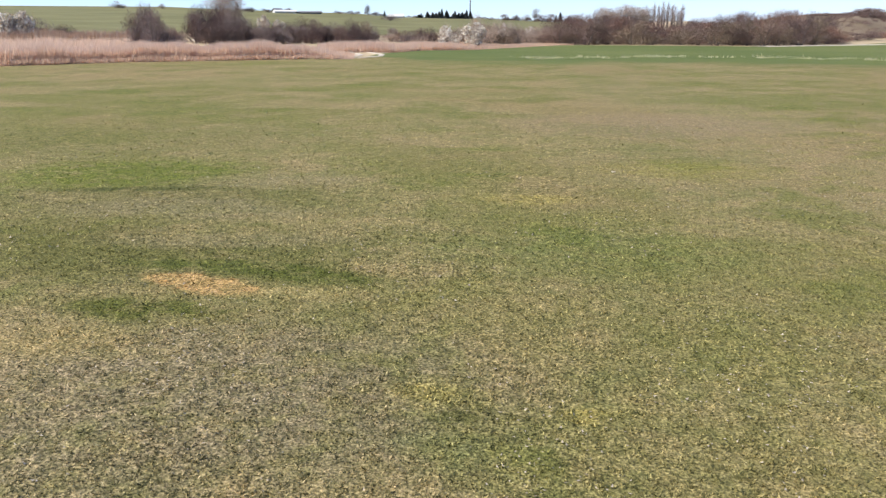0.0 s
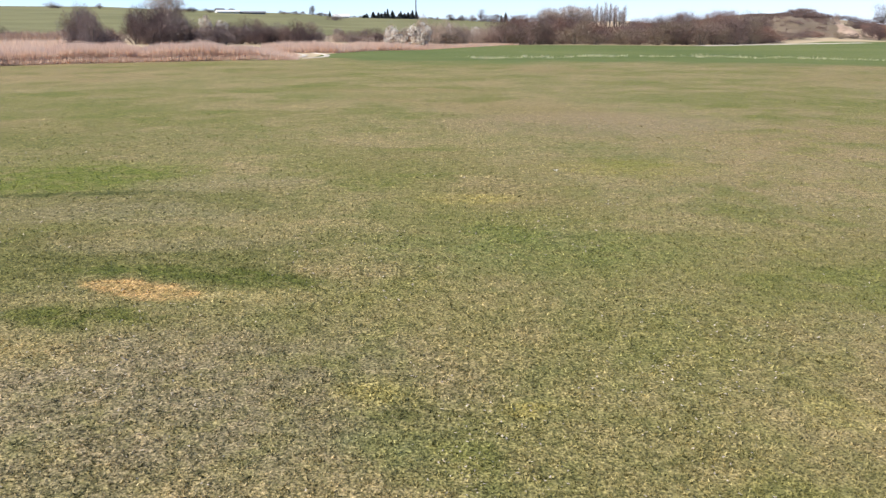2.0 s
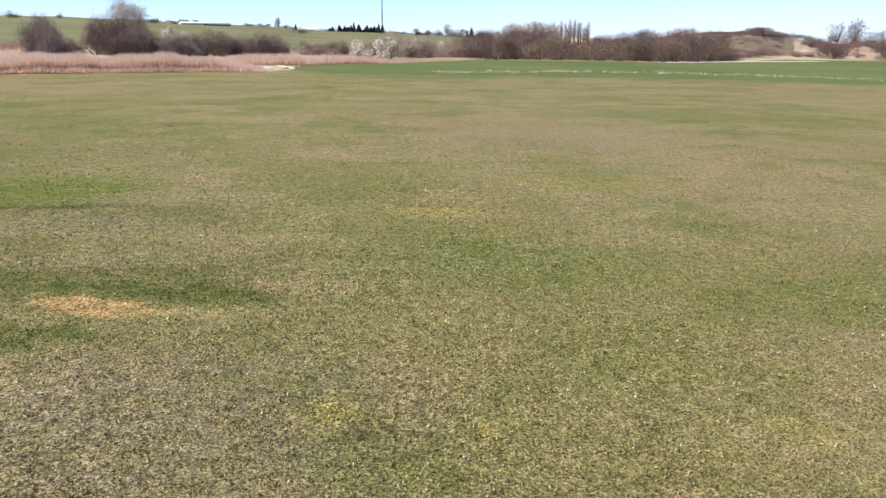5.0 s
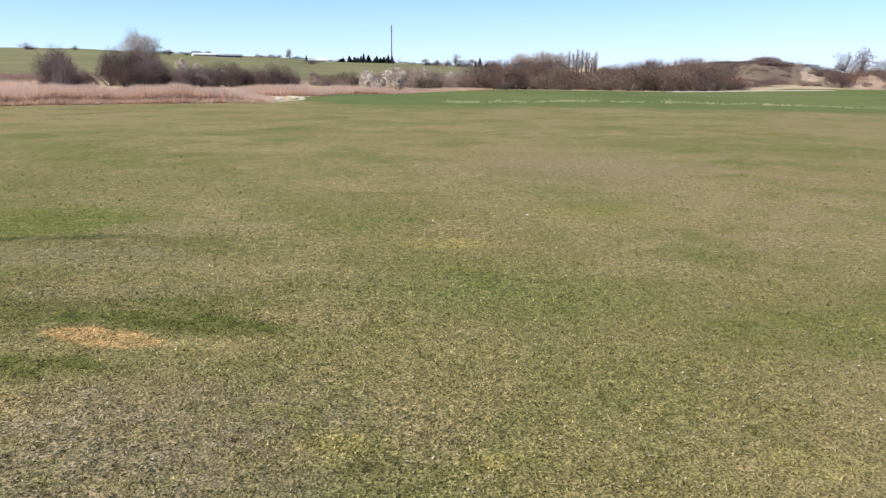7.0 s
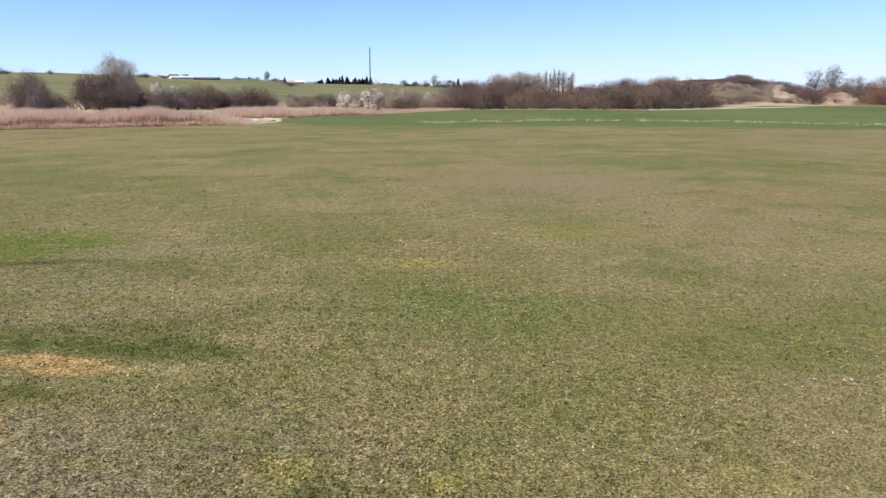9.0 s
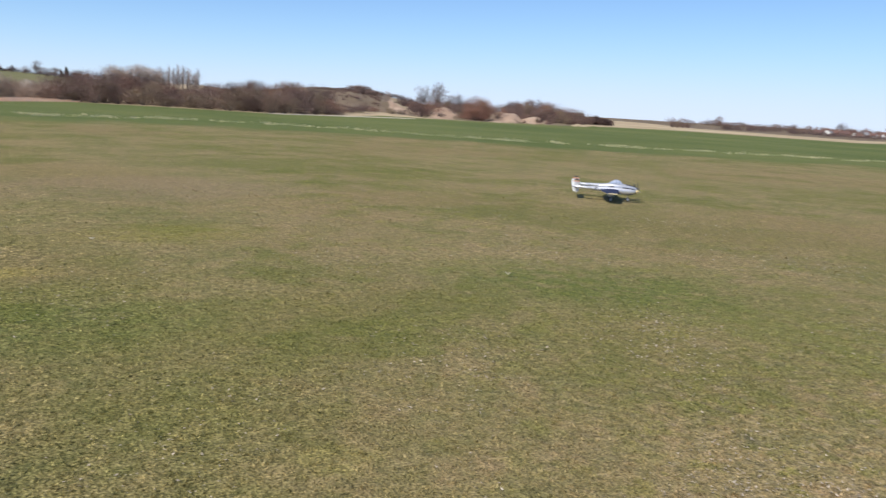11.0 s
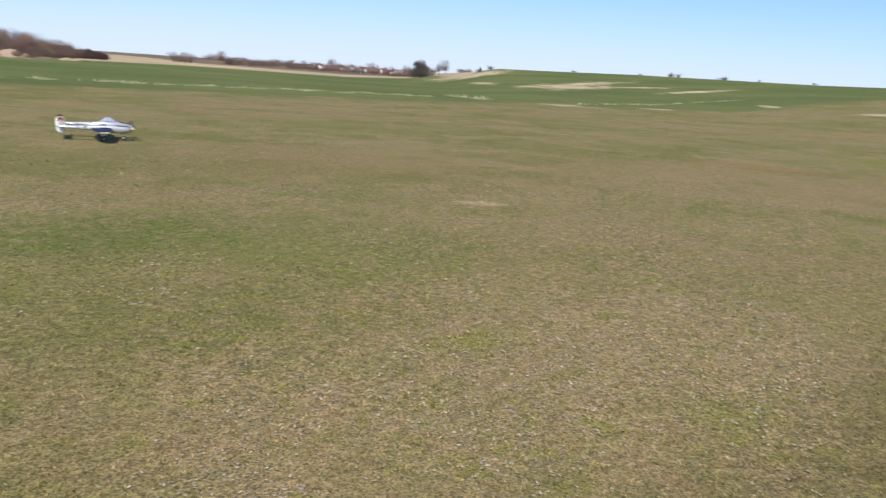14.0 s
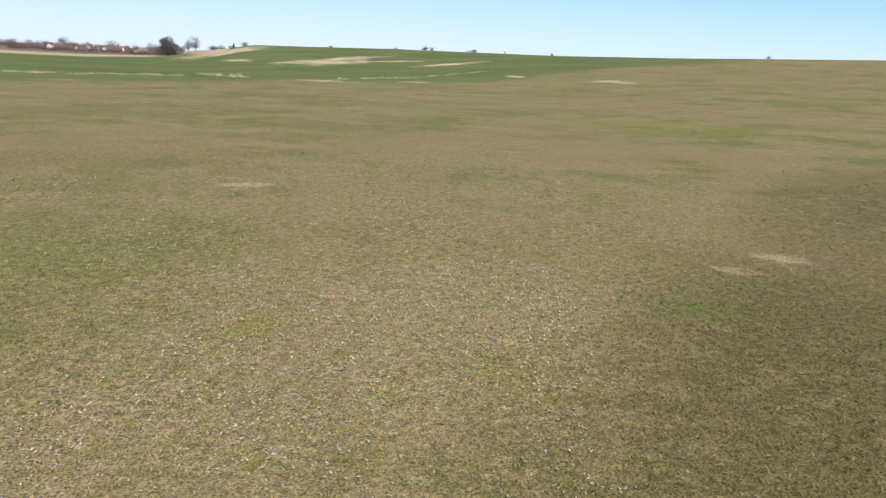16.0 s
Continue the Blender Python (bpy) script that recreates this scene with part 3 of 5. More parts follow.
def reed_bed(name, seed, count, b0, b1, r0, r1, height, label, mat=M_REED, wide=0.035, lean=0.42):
    """Standing dry stalks between two bearings and two distances (functions of bearing)."""
    rng = np.random.default_rng(seed)
    b = rng.uniform(b0, b1, count)
    r = r0(b) + (r1(b) - r0(b)) * rng.uniform(0, 1, count) ** 1.5
    x, y = r * np.sin(np.radians(b)), r * np.cos(np.radians(b))
    wave = 0.84 + 0.09 * np.sin(b * 0.9) + 0.06 * np.sin(b * 2.3 + 1) + 0.03 * np.sin(b * 7.7)
    v, f = blades(rng, x, y, land(b, r) - 0.02, height(b) * wave * rng.uniform(0.6, 1.04, count), wide * rng.uniform(0.6, 1.6, count), (0.0, lean))
    tagged(new(name, mesh_of(name, v, f, mat)), label, "reeds", kind="stuff")


def edge(table, b):
    """The distance at which level ground shows at that slope."""
    return EYE / np.tan(np.radians(-table(b)))


reed_bed("reed_bed", 3, 130000, -62, -12.4, lambda b: edge(MOWN, b), lambda b: edge(MOWN, b) + 10, lerp_table([(-62, 1.15), (-30, 1.1), (-20, 1.2), (-15.5, 0.95), (-14.0, 0.55), (-13.1, 0.22), (-12.4, 0.08)]), "pale dry reeds standing along the field edge", M_REED, 0.035)
reed_bed("reed_bed", 6, 90000, -62, -12.6, lambda b: edge(MOWN, b) - 0.5, lambda b: edge(MOWN, b) + 4, lerp_table([(-62, 0.5), (-15, 0.45), (-13.6, 0.25), (-12.6, 0.06)]), "matted bent reeds at the foot of the reed bed", M_REED, 0.04, 1.15)
reed_bed("reed_bed", 7, 60000, -62, -24.3, lambda b: edge(MOWN, b) + 9, lambda b: 83 + 0 * b, lambda b: 1.05 + 0 * b, "low pale reeds between the field edge and the ditch", M_REED, 0.05, 0.7)
reed_bed("reed_bed", 4, 22000, -62, -24.5, lambda b: 85 + 0 * b, lambda b: 98 + 0 * b, lambda b: 1.5 + 0 * b, "brown dry reeds beyond a ditch", M_REED_BROWN, 0.06)
reed_bed("reed_bed", 5, 30000, -15, 3.5, lambda b: np.maximum(edge(CROP_END, b), 57), lambda b: np.maximum(edge(CROP_END, b), 57) + 16, lerp_table([(-15, 0.7), (-11, 0.8), (-6, 0.65), (-3, 0.4), (3.5, 0.25)]), "pale dry reeds at the far side of the crop", M_REED, 0.045)


def tufts(name, seed, count, b0, b1, table, width, height, label):
    """Bleached tufts scattered in clumps along an edge."""
    rng = np.random.default_rng(seed)
    n = int((b1 - b0) * 3.2)
    centre, share = rng.uniform(b0, b1, n), rng.exponential(1, n)
    k = rng.choice(n, count, p=share / share.sum())
    b = centre[k] + rng.normal(0, 1, count) * rng.uniform(0.05, 0.5, n)[k]
    r = edge(table, b) + rng.normal(0, width, n)[k] + rng.normal(0, width * 0.5, count)
    x, y = r * np.sin(np.radians(b)), r * np.cos(np.radians(b))
    v, f = blades(rng, x, y, land(b, r) - 0.01, height * rng.uniform(0.4, 1.4, count), 0.03 * rng.uniform(0.6, 1.6, count), (0.0, 0.6))
    tagged(new(name, mesh_of(name, v, f, M_DEADGRASS)), label, "grass", kind="stuff")


STRIP = lerp_table([(-8, -1.6), (-4, -1.62), (0.6, -2.11), (9, -1.92), (17, -1.88), (24, -1.98), (30, -2.05), (45, -1.92), (56, -1.72), (62, -1.6), (68, -1.5)])
tufts("bleached_grass", 12, 4000, -60, -12.2, MOWN, 0.3, 0.12, "bleached cut stalks along the reed bed")
tufts("bleached_grass", 11, 5200, -1, 68, STRIP, 0.8, 0.12, "bleached dead grass strip along the crop")

tufts("bleached_grass", 13, 420, 65.3, 67.6, lerp_table([(60, -1.47), (70, -1.47)]), 1.6, 0.24, "tall pale clump of dead grass in the crop")
tufts("bleached_grass", 14, 900, 72.0, 86.0, lerp_table([(72, -1.58), (80, -1.35), (86, -1.0)]), 0.8, 0.12, "bleached dead grass streaks at the field's edge")



def track(points, label, gauge=1.4, wide=0.42):
    """Two pale ruts along a smooth line, slightly crowned."""
    pts = [Vector((*p, 0)) for p in points]
    line = []
    for i in range(len(pts) - 1):
        p0, p1, p2, p3 = pts[max(i - 1, 0)], pts[i], pts[i + 1], pts[min(i + 2, len(pts) - 1)]
        for k in range(8):
            t = k / 8
            line.append(0.5 * (2 * p1 + (p2 - p0) * t + (2 * p0 - 5 * p1 + 4 * p2 - p3) * t * t + (3 * p1 - p0 - 3 * p2 + p3) * t ** 3))
    bm, g = bmesh.new(), random.Random(3)
    for s in (-1, 1):
        rows = []
        for i, p in enumerate(line):
            d = (line[min(i + 1, len(line) - 1)] - line[max(i - 1, 0)]).normalized()
            n = Vector((d.y, -d.x, 0))
            row = []
            for o, h in ((-0.5, -0.03), (-0.35, 0.03), (0.35, 0.03), (0.5, -0.03)):
                q = p + n * (s * gauge / 2 + o * wide * g.uniform(0.8, 1.2))
                row.append(bm.verts.new((q.x, q.y, float(land(math.degrees(math.atan2(q.x, q.y)), q.length)) + h)))
            rows.append(row)
        for u, v in zip(rows, rows[1:]):
            for k in range(3):
                bm.faces.new((u[k], v[k], v[k + 1], u[k + 1]))
    bmesh.ops.recalc_face_normals(bm, faces=bm.faces)
    ob = part("track", bm, M_TRACK)
    return tagged(ob, label, "track", kind="structure")


track([(-13.8, 44.5), (-12.2, 45.0), (-10.8, 46.0), (-9.9, 47.7), (-10.0, 50.2), (-10.7, 52.8), (-11.8, 55.4), (-13.1, 58.4), (-15.2, 62.5)], "pale sandy farm track with two wheel ruts")

headland = [(math.radians(15.9 + 10.4 * i / 12), EYE / math.tan(math.radians(1.19 - 0.024 * 10.4 * i / 12))) for i in range(13)]
track([(r * math.sin(q), r * math.cos(q)) for q, r in headland], "bare pale headland strip along the crop", 1.0, 1.1)

# ---------------------------------------------------------------- shrubs and trees


def tube(bm, points, radii, sides=5):
    rings = []
    for i, (p, r) in enumerate(zip(points, radii)):
        d = (points[min(i + 1, len(points) - 1)] - points[max(i - 1, 0)]).normalized()
        q = d.to_track_quat("Z", "Y")
        rings.append([bm.verts.new(p + q @ Vector((r * math.cos(math.tau * k / sides), r * math.sin(math.tau * k / sides), 0))) for k in range(sides)])
    for a, b in zip(rings, rings[1:]):
        for k in range(sides):
            bm.faces.new((a[k], a[(k + 1) % sides], b[(k + 1) % sides], b[k]))
    bm.faces.new(rings[0][::-1])
    bm.faces.new(rings[-1])


def sprays(rng, centres, outward, length, width, spread):
    """Twigs: thin triangles that point away from the crown's heart and upwards."""
    n = len(centres)
    d = outward + rng.normal(0, spread, (n, 3))
    d[:, 2] += 0.45
    d /= np.linalg.norm(d, axis=1)[:, None]
    s = np.cross(d, rng.normal(0, 1, (n, 3)))
    s /= np.linalg.norm(s, axis=1)[:, None]
    ln, w = length * rng.uniform(0.5, 1.4, n), width * rng.uniform(0.6, 1.5, n)
    tri = np.stack([centres - s * w[:, None] / 2, centres + s * w[:, None] / 2, centres + d * ln[:, None]], 1)
    return tri.reshape(-1, 3)


def crown_points(rng, n, w, h, base, lumps=9):
    """Places spread through an uneven crown of that width and height."""
    hearts = np.stack([rng.normal(0, 0.24, lumps) * w, rng.normal(0, 0.24, lumps) * w, base + (h - base) * rng.uniform(0.15, 0.80, lumps)], -1)
    hearts[:, 2] = np.minimum(hearts[:, 2], base + (h - base) * (0.85 - 0.8 * (np.hypot(hearts[:, 0], hearts[:, 1]) / w) ** 1.2))
    size = np.stack([w * rng.uniform(0.14, 0.27, lumps)] * 2 + [(h - base) * rng.uniform(0.14, 0.26, lumps)], -1)
    hearts[1:5, 2] = base + (h - base) * 0.2
    hearts[0], size[0] = (0, 0, base + (h - base) * 0.42), (w * 0.34, w * 0.34, (h - base) * 0.40)
    k = np.minimum(rng.integers(-3, lumps, n).clip(0), lumps - 1)
    off = rng.normal(0, 1, (n, 3))
    off *= (rng.uniform(0, 1, n) ** 0.45 / np.linalg.norm(off, axis=1))[:, None]
    p = hearts[k] + off * size[k]
    p[:, 2] = np.maximum(p[:, 2] * h / (np.quantile(p[:, 2], 0.985) + 0.12 * h), 0.05)
    return p, off


def shrub(name, seed, w, h, twigs, mat, label, base=0.05, length=0.45, width=0.028, stems=7, category="shrub", lumps=9, spread=0.45, extra=None, bark=None):
    """A many-stemmed shrub or a small tree: limbs, and a crown of fine twigs."""
    rng = np.random.default_rng(seed)
    root = tagged(new(name), label, category)
    bm = bmesh.new()
    p, off = crown_points(rng, twigs, w, h, base, lumps)
    if base > 1:
        tube(bm, [Vector((0, 0, -0.2)), Vector((0.04 * h, 0, base * 0.6)), Vector((0, 0, base * 1.3))], [0.034 * h, 0.026 * h, 0.018 * h])
    for tip in p[rng.integers(0, twigs, stems)]:
        foot = Vector((*(tip[:2] * 0.12), -0.1)) if base <= 1 else Vector((0, 0, base * 1.2))
        end = Vector(tip)
        mid = foot.lerp(end, 0.5) + Vector((0, 0, 0.12 * h if base <= 1 else 0.02 * h))
        tube(bm, [foot, mid, end], [0.022 * h, 0.014 * h, 0.004 * h] if base <= 1 else [0.012 * h, 0.008 * h, 0.003 * h])
    part("trunk", bm, bark or M_BARK, root)
    v = sprays(rng, p, off, length, width, spread)
    ob = new("crown", mesh_of("crown", v, np.arange(len(v)).reshape(-1, 3), mat))
    ob.parent = root
    if extra:
        part_name, mat2, share, size = extra
        q = p[rng.uniform(0, 1, twigs) < share]
        v = sprays(rng, q, rng.normal(0, 1, q.shape), size, size * 0.9, 1.0)
        ob = new(part_name, mesh_of(part_name, v, np.arange(len(v)).reshape(-1, 3), mat2))
        ob.parent = root
    return root


def placed(ob, bearing, r, turn=0.0, sx=1.0, sz=1.0):
    ob.matrix_basis = Matrix.Translation(spot(bearing, r)) @ pose(0, 0, 0, 0, 0, turn) @ Matrix.Diagonal((sx, sx, sz, 1))
    return ob


def again(ob, bearing, r, turn=0.0, sx=1.0, sz=1.0):
    c = copy_thing(ob, Matrix())
    return placed(c, bearing, r, turn, sx, sz)


class Kinds:
    """Models of one kind, of which the first use places the model and later ones a copy."""

    def __init__(self, models, group=""):
        self.models, self.used, self.n = models, set(), 0
        for m in models:
            if group:
                tagged(m, group=group)

    def put(self, bearing, r, sx, sz, k=None):
        k = self.n % len(self.models) if k is None else k
        self.n += 1
        turn = (self.n * 137.5) % 360
        if k in self.used:
            return again(self.models[k], bearing, r, turn, sx, sz)
        self.used.add(k)
        return placed(self.models[k], bearing, r, turn, sx, sz)


    def row(self, name, label, places):
        """A hedge too far off to tell its bushes apart, as one mesh with coarser twigs."""
        coarse, out = np.random.default_rng(9), []
        for i, (bearing, r, sx, sz) in enumerate(places):
            me = next(c for c in self.models[i % len(self.models)].children if c.name.startswith("crown")).data
            co = np.empty(len(me.vertices) * 3, np.float32)
            me.vertices.foreach_get("co", co)
            tri = co.reshape(-1, 3, 3)
            tri = tri[coarse.uniform(0, 1, len(tri)) < 0.2]
            mid = (tri[:, :1] + tri[:, 1:2]) / 2
            tri[:, :2] = mid + (tri[:, :2] - mid) * 4.0
            a = coarse.uniform(0, math.tau)
            turned = tri @ np.array([[math.cos(a), math.sin(a), 0], [-math.sin(a), math.cos(a), 0], [0, 0, 1]]) * (sx, sx, sz)
            out.append((turned + np.array(spot(bearing, r))).reshape(-1, 3))
        v = np.concatenate(out)
        mat = next(c for c in self.models[0].children if c.name.startswith("crown")).data.materials[0]
        return tagged(new(name, mesh_of(name, v, np.arange(len(v)).reshape(-1, 3), mat)), label, "hedge", kind="stuff")


rng = random.Random(5)

# thicket along the far side of the crop: width 1, height 1 models are scaled in place
thick = Kinds([shrub("shrub", 20 + i, 5.0, 3.6, 3000, (M_TWIG, M_TWIG_RED, M_TWIG, M_TWIG_OLIVE, M_TWIG, M_TWIG_DARK)[i], "bare purple-brown thicket shrub at the crop's edge") for i in range(6)], "thicket shrubs")
TOPS = lerp_table([(2.5, 0.95), (4, 1.2), (5.5, 1.1), (7.6, 0.95), (8.6, 0.40), (11.0, 0.34), (11.7, 0.75), (12.8, 1.0), (15, 1.22), (16.6, 1.32), (18.6, 1.35), (19.3, 1.1), (19.8, 0.3), (21, -0.2)])
b = 2.3
while b < 20.6:
    for row in (0, 1, 2):
        bb, r = b + rng.uniform(-0.5, 0.5), float(edge(CROP_END, b)) + 3.0 + 4.0 * row + rng.uniform(-1, 1)
        high = (EYE + r * math.tan(radians(float(TOPS(bb)) - (0.45 if row == 0 else 0.0) - rng.uniform(-0.05, 0.3))) - float(land(bb, r))) / 3.6
        thick.put(bb, r, max(0.55, rng.uniform(0.7, 1.0)), max(0.35, high))
    b += 1.0
for bb, r, sx, sz in ((20.6, 98, 0.7, 0.36), (21.2, 104, 0.7, 0.30), (21.8, 106, 0.6, 0.24), (22.4, 108, 0.7, 0.3), (23.1, 112, 0.6, 0.24), (20.1, 122, 0.6, 0.4), (24.8, 112, 0.55, 0.24), (25.5, 113, 0.4, 0.2), (27.0, 118, 0.6, 0.55), (26.4, 122, 0.6, 0.5), (27.7, 122, 0.6, 0.6), (29.4, 124, 0.35, 0.4)):
    thick.put(bb, r, sx, sz)
# heath on the rise behind
thick.row("hedge", "russet scrub along the brow of the rise", [(19.4 + 4.4 * i / 17, 174 + rng.uniform(-5, 5), 0.8, 0.07 + 0.08 * rng.random()) for i in range(18)] + [(21.5 + 1.9 * i / 15, 173 + rng.uniform(-4, 4), 0.7, 0.22 + 0.30 * math.sin(math.pi * i / 15)) for i in range(16)])
thick.row("hedge", "faint brown hedge far behind the sandy brow", [(23.2 + 3.4 * i / 15, 208 + rng.uniform(-4, 4), 0.7, 0.26 + 0.16 * rng.random()) for i in range(16)])
# shrubs of the sand banks and beyond
WOOD = lerp_table([(25, 0.6), (26.5, 0.55), (29, 0.65), (32, 0.6), (33.5, 0.85), (35, 1.1), (36.5, 0.9), (38, 0.6), (40, 0.3)])
for i in range(44):
    bb = 25.2 + 13.6 * i / 43 + rng.uniform(-0.15, 0.15)
    r = 150 + rng.uniform(-4, 12)
    thick.put(bb, r, 0.75 + 0.3 * rng.random(), max(0.25, (EYE + r * math.tan(radians(float(WOOD(bb)) - rng.uniform(0, 0.35))) - float(land(bb, r))) / 3.6))
for bb, r, sx, sz in ((35.9, 126, 0.4, 0.42), (36.5, 128, 0.4, 0.4), (33.0, 127, 0.3, 0.3), (45.1, 250, 0.8, 0.85), (45.45, 251, 0.7, 0.75), (45.8, 250, 0.8, 0.9), (46.2, 252, 0.7, 0.8), (48.7, 300, 0.95, 0.75), (60.6, 292, 0.6, 0.62), (61.15, 294, 0.7, 0.55), (29.9, 122, 0.3, 0.35)):
    thick.put(bb, r, sx, sz)
for i in range(22):
    bb = 33.6 + 4.6 * i / 21 + rng.uniform(-0.15, 0.15)
    r = 141 + rng.uniform(-3, 3)
    thick.put(bb, r, 0.45 + 0.25 * rng.random(), max(0.2, (EYE + r * math.tan(radians(0.75 - 0.14 * (bb - 34.5) - rng.uniform(0, 0.5))) - float(land(bb, r))) / 3.6))
for i in range(26):
    bb = rng.choice((27.3, 29.9, 30.2, 32.4, 34.3, 36.6, 26.6, 28.4, 35.6)) + rng.uniform(-0.35, 0.35)
    thick.put(bb, rng.uniform(119, 127), 0.14 + 0.2 * rng.random(), 0.12 + 0.16 * rng.random())
thick.row("hedge", "low brown scrub dotted over the slope", [(rng.uniform(19.6, 23.9), rng.uniform(114, 168), 0.28, 0.07 + 0.12 * rng.random()) for i in range(110)])
thick.row("hedge", "low scrub on top of the sand banks", [(rng.choice((28.4, 33.2, 35.3)) + rng.uniform(-1.2, 1.2), rng.uniform(126, 136), 0.22, 0.10 + 0.16 * rng.random()) for i in range(46)])
# hedges far off towards the village
thick.row("hedge", "long bare brown hedge behind the village", [(47.3 + 15.2 * i / 43, 440 + rng.uniform(-12, 12), 1.8, 0.5 + 0.55 * rng.random()) for i in range(44)])
for bb, s in ((48.2, 1.5), (53.0, 1.1), (56.0, 1.7), (57.4, 1.2), (58.9, 1.6), (60.1, 1.2), (61.3, 1.5)):
    thick.put(bb, 440, s * 0.9, s)

# the round russet bush on the bank
dome = Kinds([shrub("shrub", 41 + i, 4.9, 3.7, 5000, M_TWIG_RED, "large round russet-brown bush on the sand bank", lumps=12) for i in range(2)])
for bb, r, sx, sz, k in ((30.9, 120, 0.95, 1.0, 0), (31.4, 121, 0.9, 0.95, 1), (31.1, 118, 1.0, 0.6, 0), (30.4, 121, 0.5, 0.5, 1)):
    dome.put(bb, r, sx, sz, k)

# willow and thorn bushes behind the reeds
grey = Kinds([shrub("shrub", 50 + i, 5.0, 4.0, 4200, (M_TWIG_DARK, M_TWIG_GREY, M_TWIG, M_TWIG_GREY)[i], "bare grey-brown bush behind the reeds") for i in range(4)], "bushes behind the reeds")
for bb, r, w, top, k in ((-26.6, 62, 2.2, 1.7, 1), (-25.5, 64, 1.6, 0.6, 1), (-24.8, 70, 1.5, 0.2, 0), (-23.3, 80, 2.6, 1.45, 0), (-22.6, 84, 3.0, 1.75, 2), (-22.0, 80, 3.0, 1.3, 0), (-21.4, 84, 3.0, 1.6, 0), (-20.8, 82, 2.6, 1.3, 1), (-22.3, 78, 3.2, 0.6, 2), (-21.0, 78, 3.0, 0.5, 2), (-26.2, 60, 1.8, 1.2, 3), (-25.9, 62, 1.8, 0.2, 1), (-20.2, 80, 2.6, 0.6, 2), (-19.2, 80, 2.6, 0.3, 0), (-14.4, 80, 2.6, 0.3, 0), (-13.2, 78, 2.4, 0.2, 2), (-12.0, 76, 2.4, 0.45, 0), (-16.6, 80, 2.6, 0.2, 1), (-18.0, 80, 2.6, 0.0, 1), (-19.8, 86, 3.0, 0.9, 3), (-18.6, 86, 2.8, 0.35, 0), (-17.2, 86, 3.0, 0.55, 2), (-16.0, 86, 3.0, 0.85, 0), (-15.0, 87, 2.6, 0.75, 2), (-13.8, 82, 2.8, 0.5, 1), (-12.6, 80, 2.6, 0.7, 0), (-11.6, 78, 2.4, 0.6, 2), (-10.9, 78, 1.8, 0.2, 1), (-33.0, 95, 4.0, 0.7, 1), (-31.4, 95, 3.4, 0.3, 0), (-37.5, 95, 4.0, 0.9, 1), (-8.6, 82, 2.4, -0.1, 1), (-7.6, 86, 2.6, 0.1, 2), (-6.8, 84, 2.2, 0.15, 0), (-4.6, 86, 2.4, 0.0, 1), (-2.6, 84, 2.6, 0.35, 2), (-0.6, 92, 3.0, 0.2, 1), (0.9, 94, 3.0, 0.15, 2), (1.9, 94, 3.0, 0.4, 0), (-9.6, 90, 2.0, 0.1, 3)):
    grey.put(bb, r, w / 5.0, (EYE + r * math.tan(radians(top)) - float(land(bb, r))) / 4.0, k)

for i in range(18):
    bb = -19.9 + 8.6 * i / 17 + rng.uniform(-0.2, 0.2)
    r = 79 + rng.uniform(-2, 4)
    grey.put(bb, r, 0.5, (EYE + r * math.tan(radians(rng.uniform(-0.25, 0.3))) - float(land(bb, r))) / 4.0, (0, 2, 3)[i % 3])
for bb, r, w, top in ((-27.0, 63, 2.0, 1.3), (-26.5, 64, 2.4, 1.6), (-26.0, 63, 2.0, 0.8), (-25.2, 66, 1.8, 0.3), (-24.4, 72, 1.8, 0.0), (-23.0, 82, 2.8, 1.2), (-22.2, 82, 3.0, 1.5), (-21.2, 80, 2.6, 0.9), (-35.5, 94, 4.0, 0.5), (-30.6, 95, 2.4, -0.2)):
    grey.put(bb, r, w / 5.0, (EYE + r * math.tan(radians(top)) - float(land(bb, r))) / 4.0)

scrub = Kinds([shrub("shrub", 130 + i, 4.0, 2.6, 2200, (M_TWIG_PALE, M_TWIG_RED, M_TWIG_OLIVE)[i], ("pale straw-coloured scrub bush at the crop's edge", "russet scrub bush at the crop's edge", "olive-brown scrub bush at the crop's edge")[i]) for i in range(3)], "scrub along the crop")
for i in range(22):
    bb = -9.6 + 12.2 * i / 21 + rng.uniform(-0.3, 0.3)
    r = 80 + 9 * rng.random() + (6 if bb > -1 else 0)
    scrub.put(bb, r, rng.uniform(0.5, 0.9), max(0.3, (EYE + r * math.tan(radians(rng.uniform(-0.55, 0.25) + 0.02 * bb)) - float(land(bb, r))) / 2.6))

scrub.put(-3.4, 74, 0.45, 1.15, 0)
scrub.put(24.3, 150, 0.42, 0.95, 0)
for bb, r, sx, top in ((-2.6, 80, 0.6, 0.45), (-1.9, 82, 0.7, 0.6), (-1.2, 84, 0.6, 0.45), (-0.5, 84, 0.6, 0.3), (0.2, 86, 0.6, 0.1), (1.0, 88, 0.7, 0.2), (1.7, 88, 0.6, 0.15)):
    scrub.put(bb, r, sx, (EYE + r * math.tan(radians(top)) - float(land(bb, r))) / 2.6, 0)

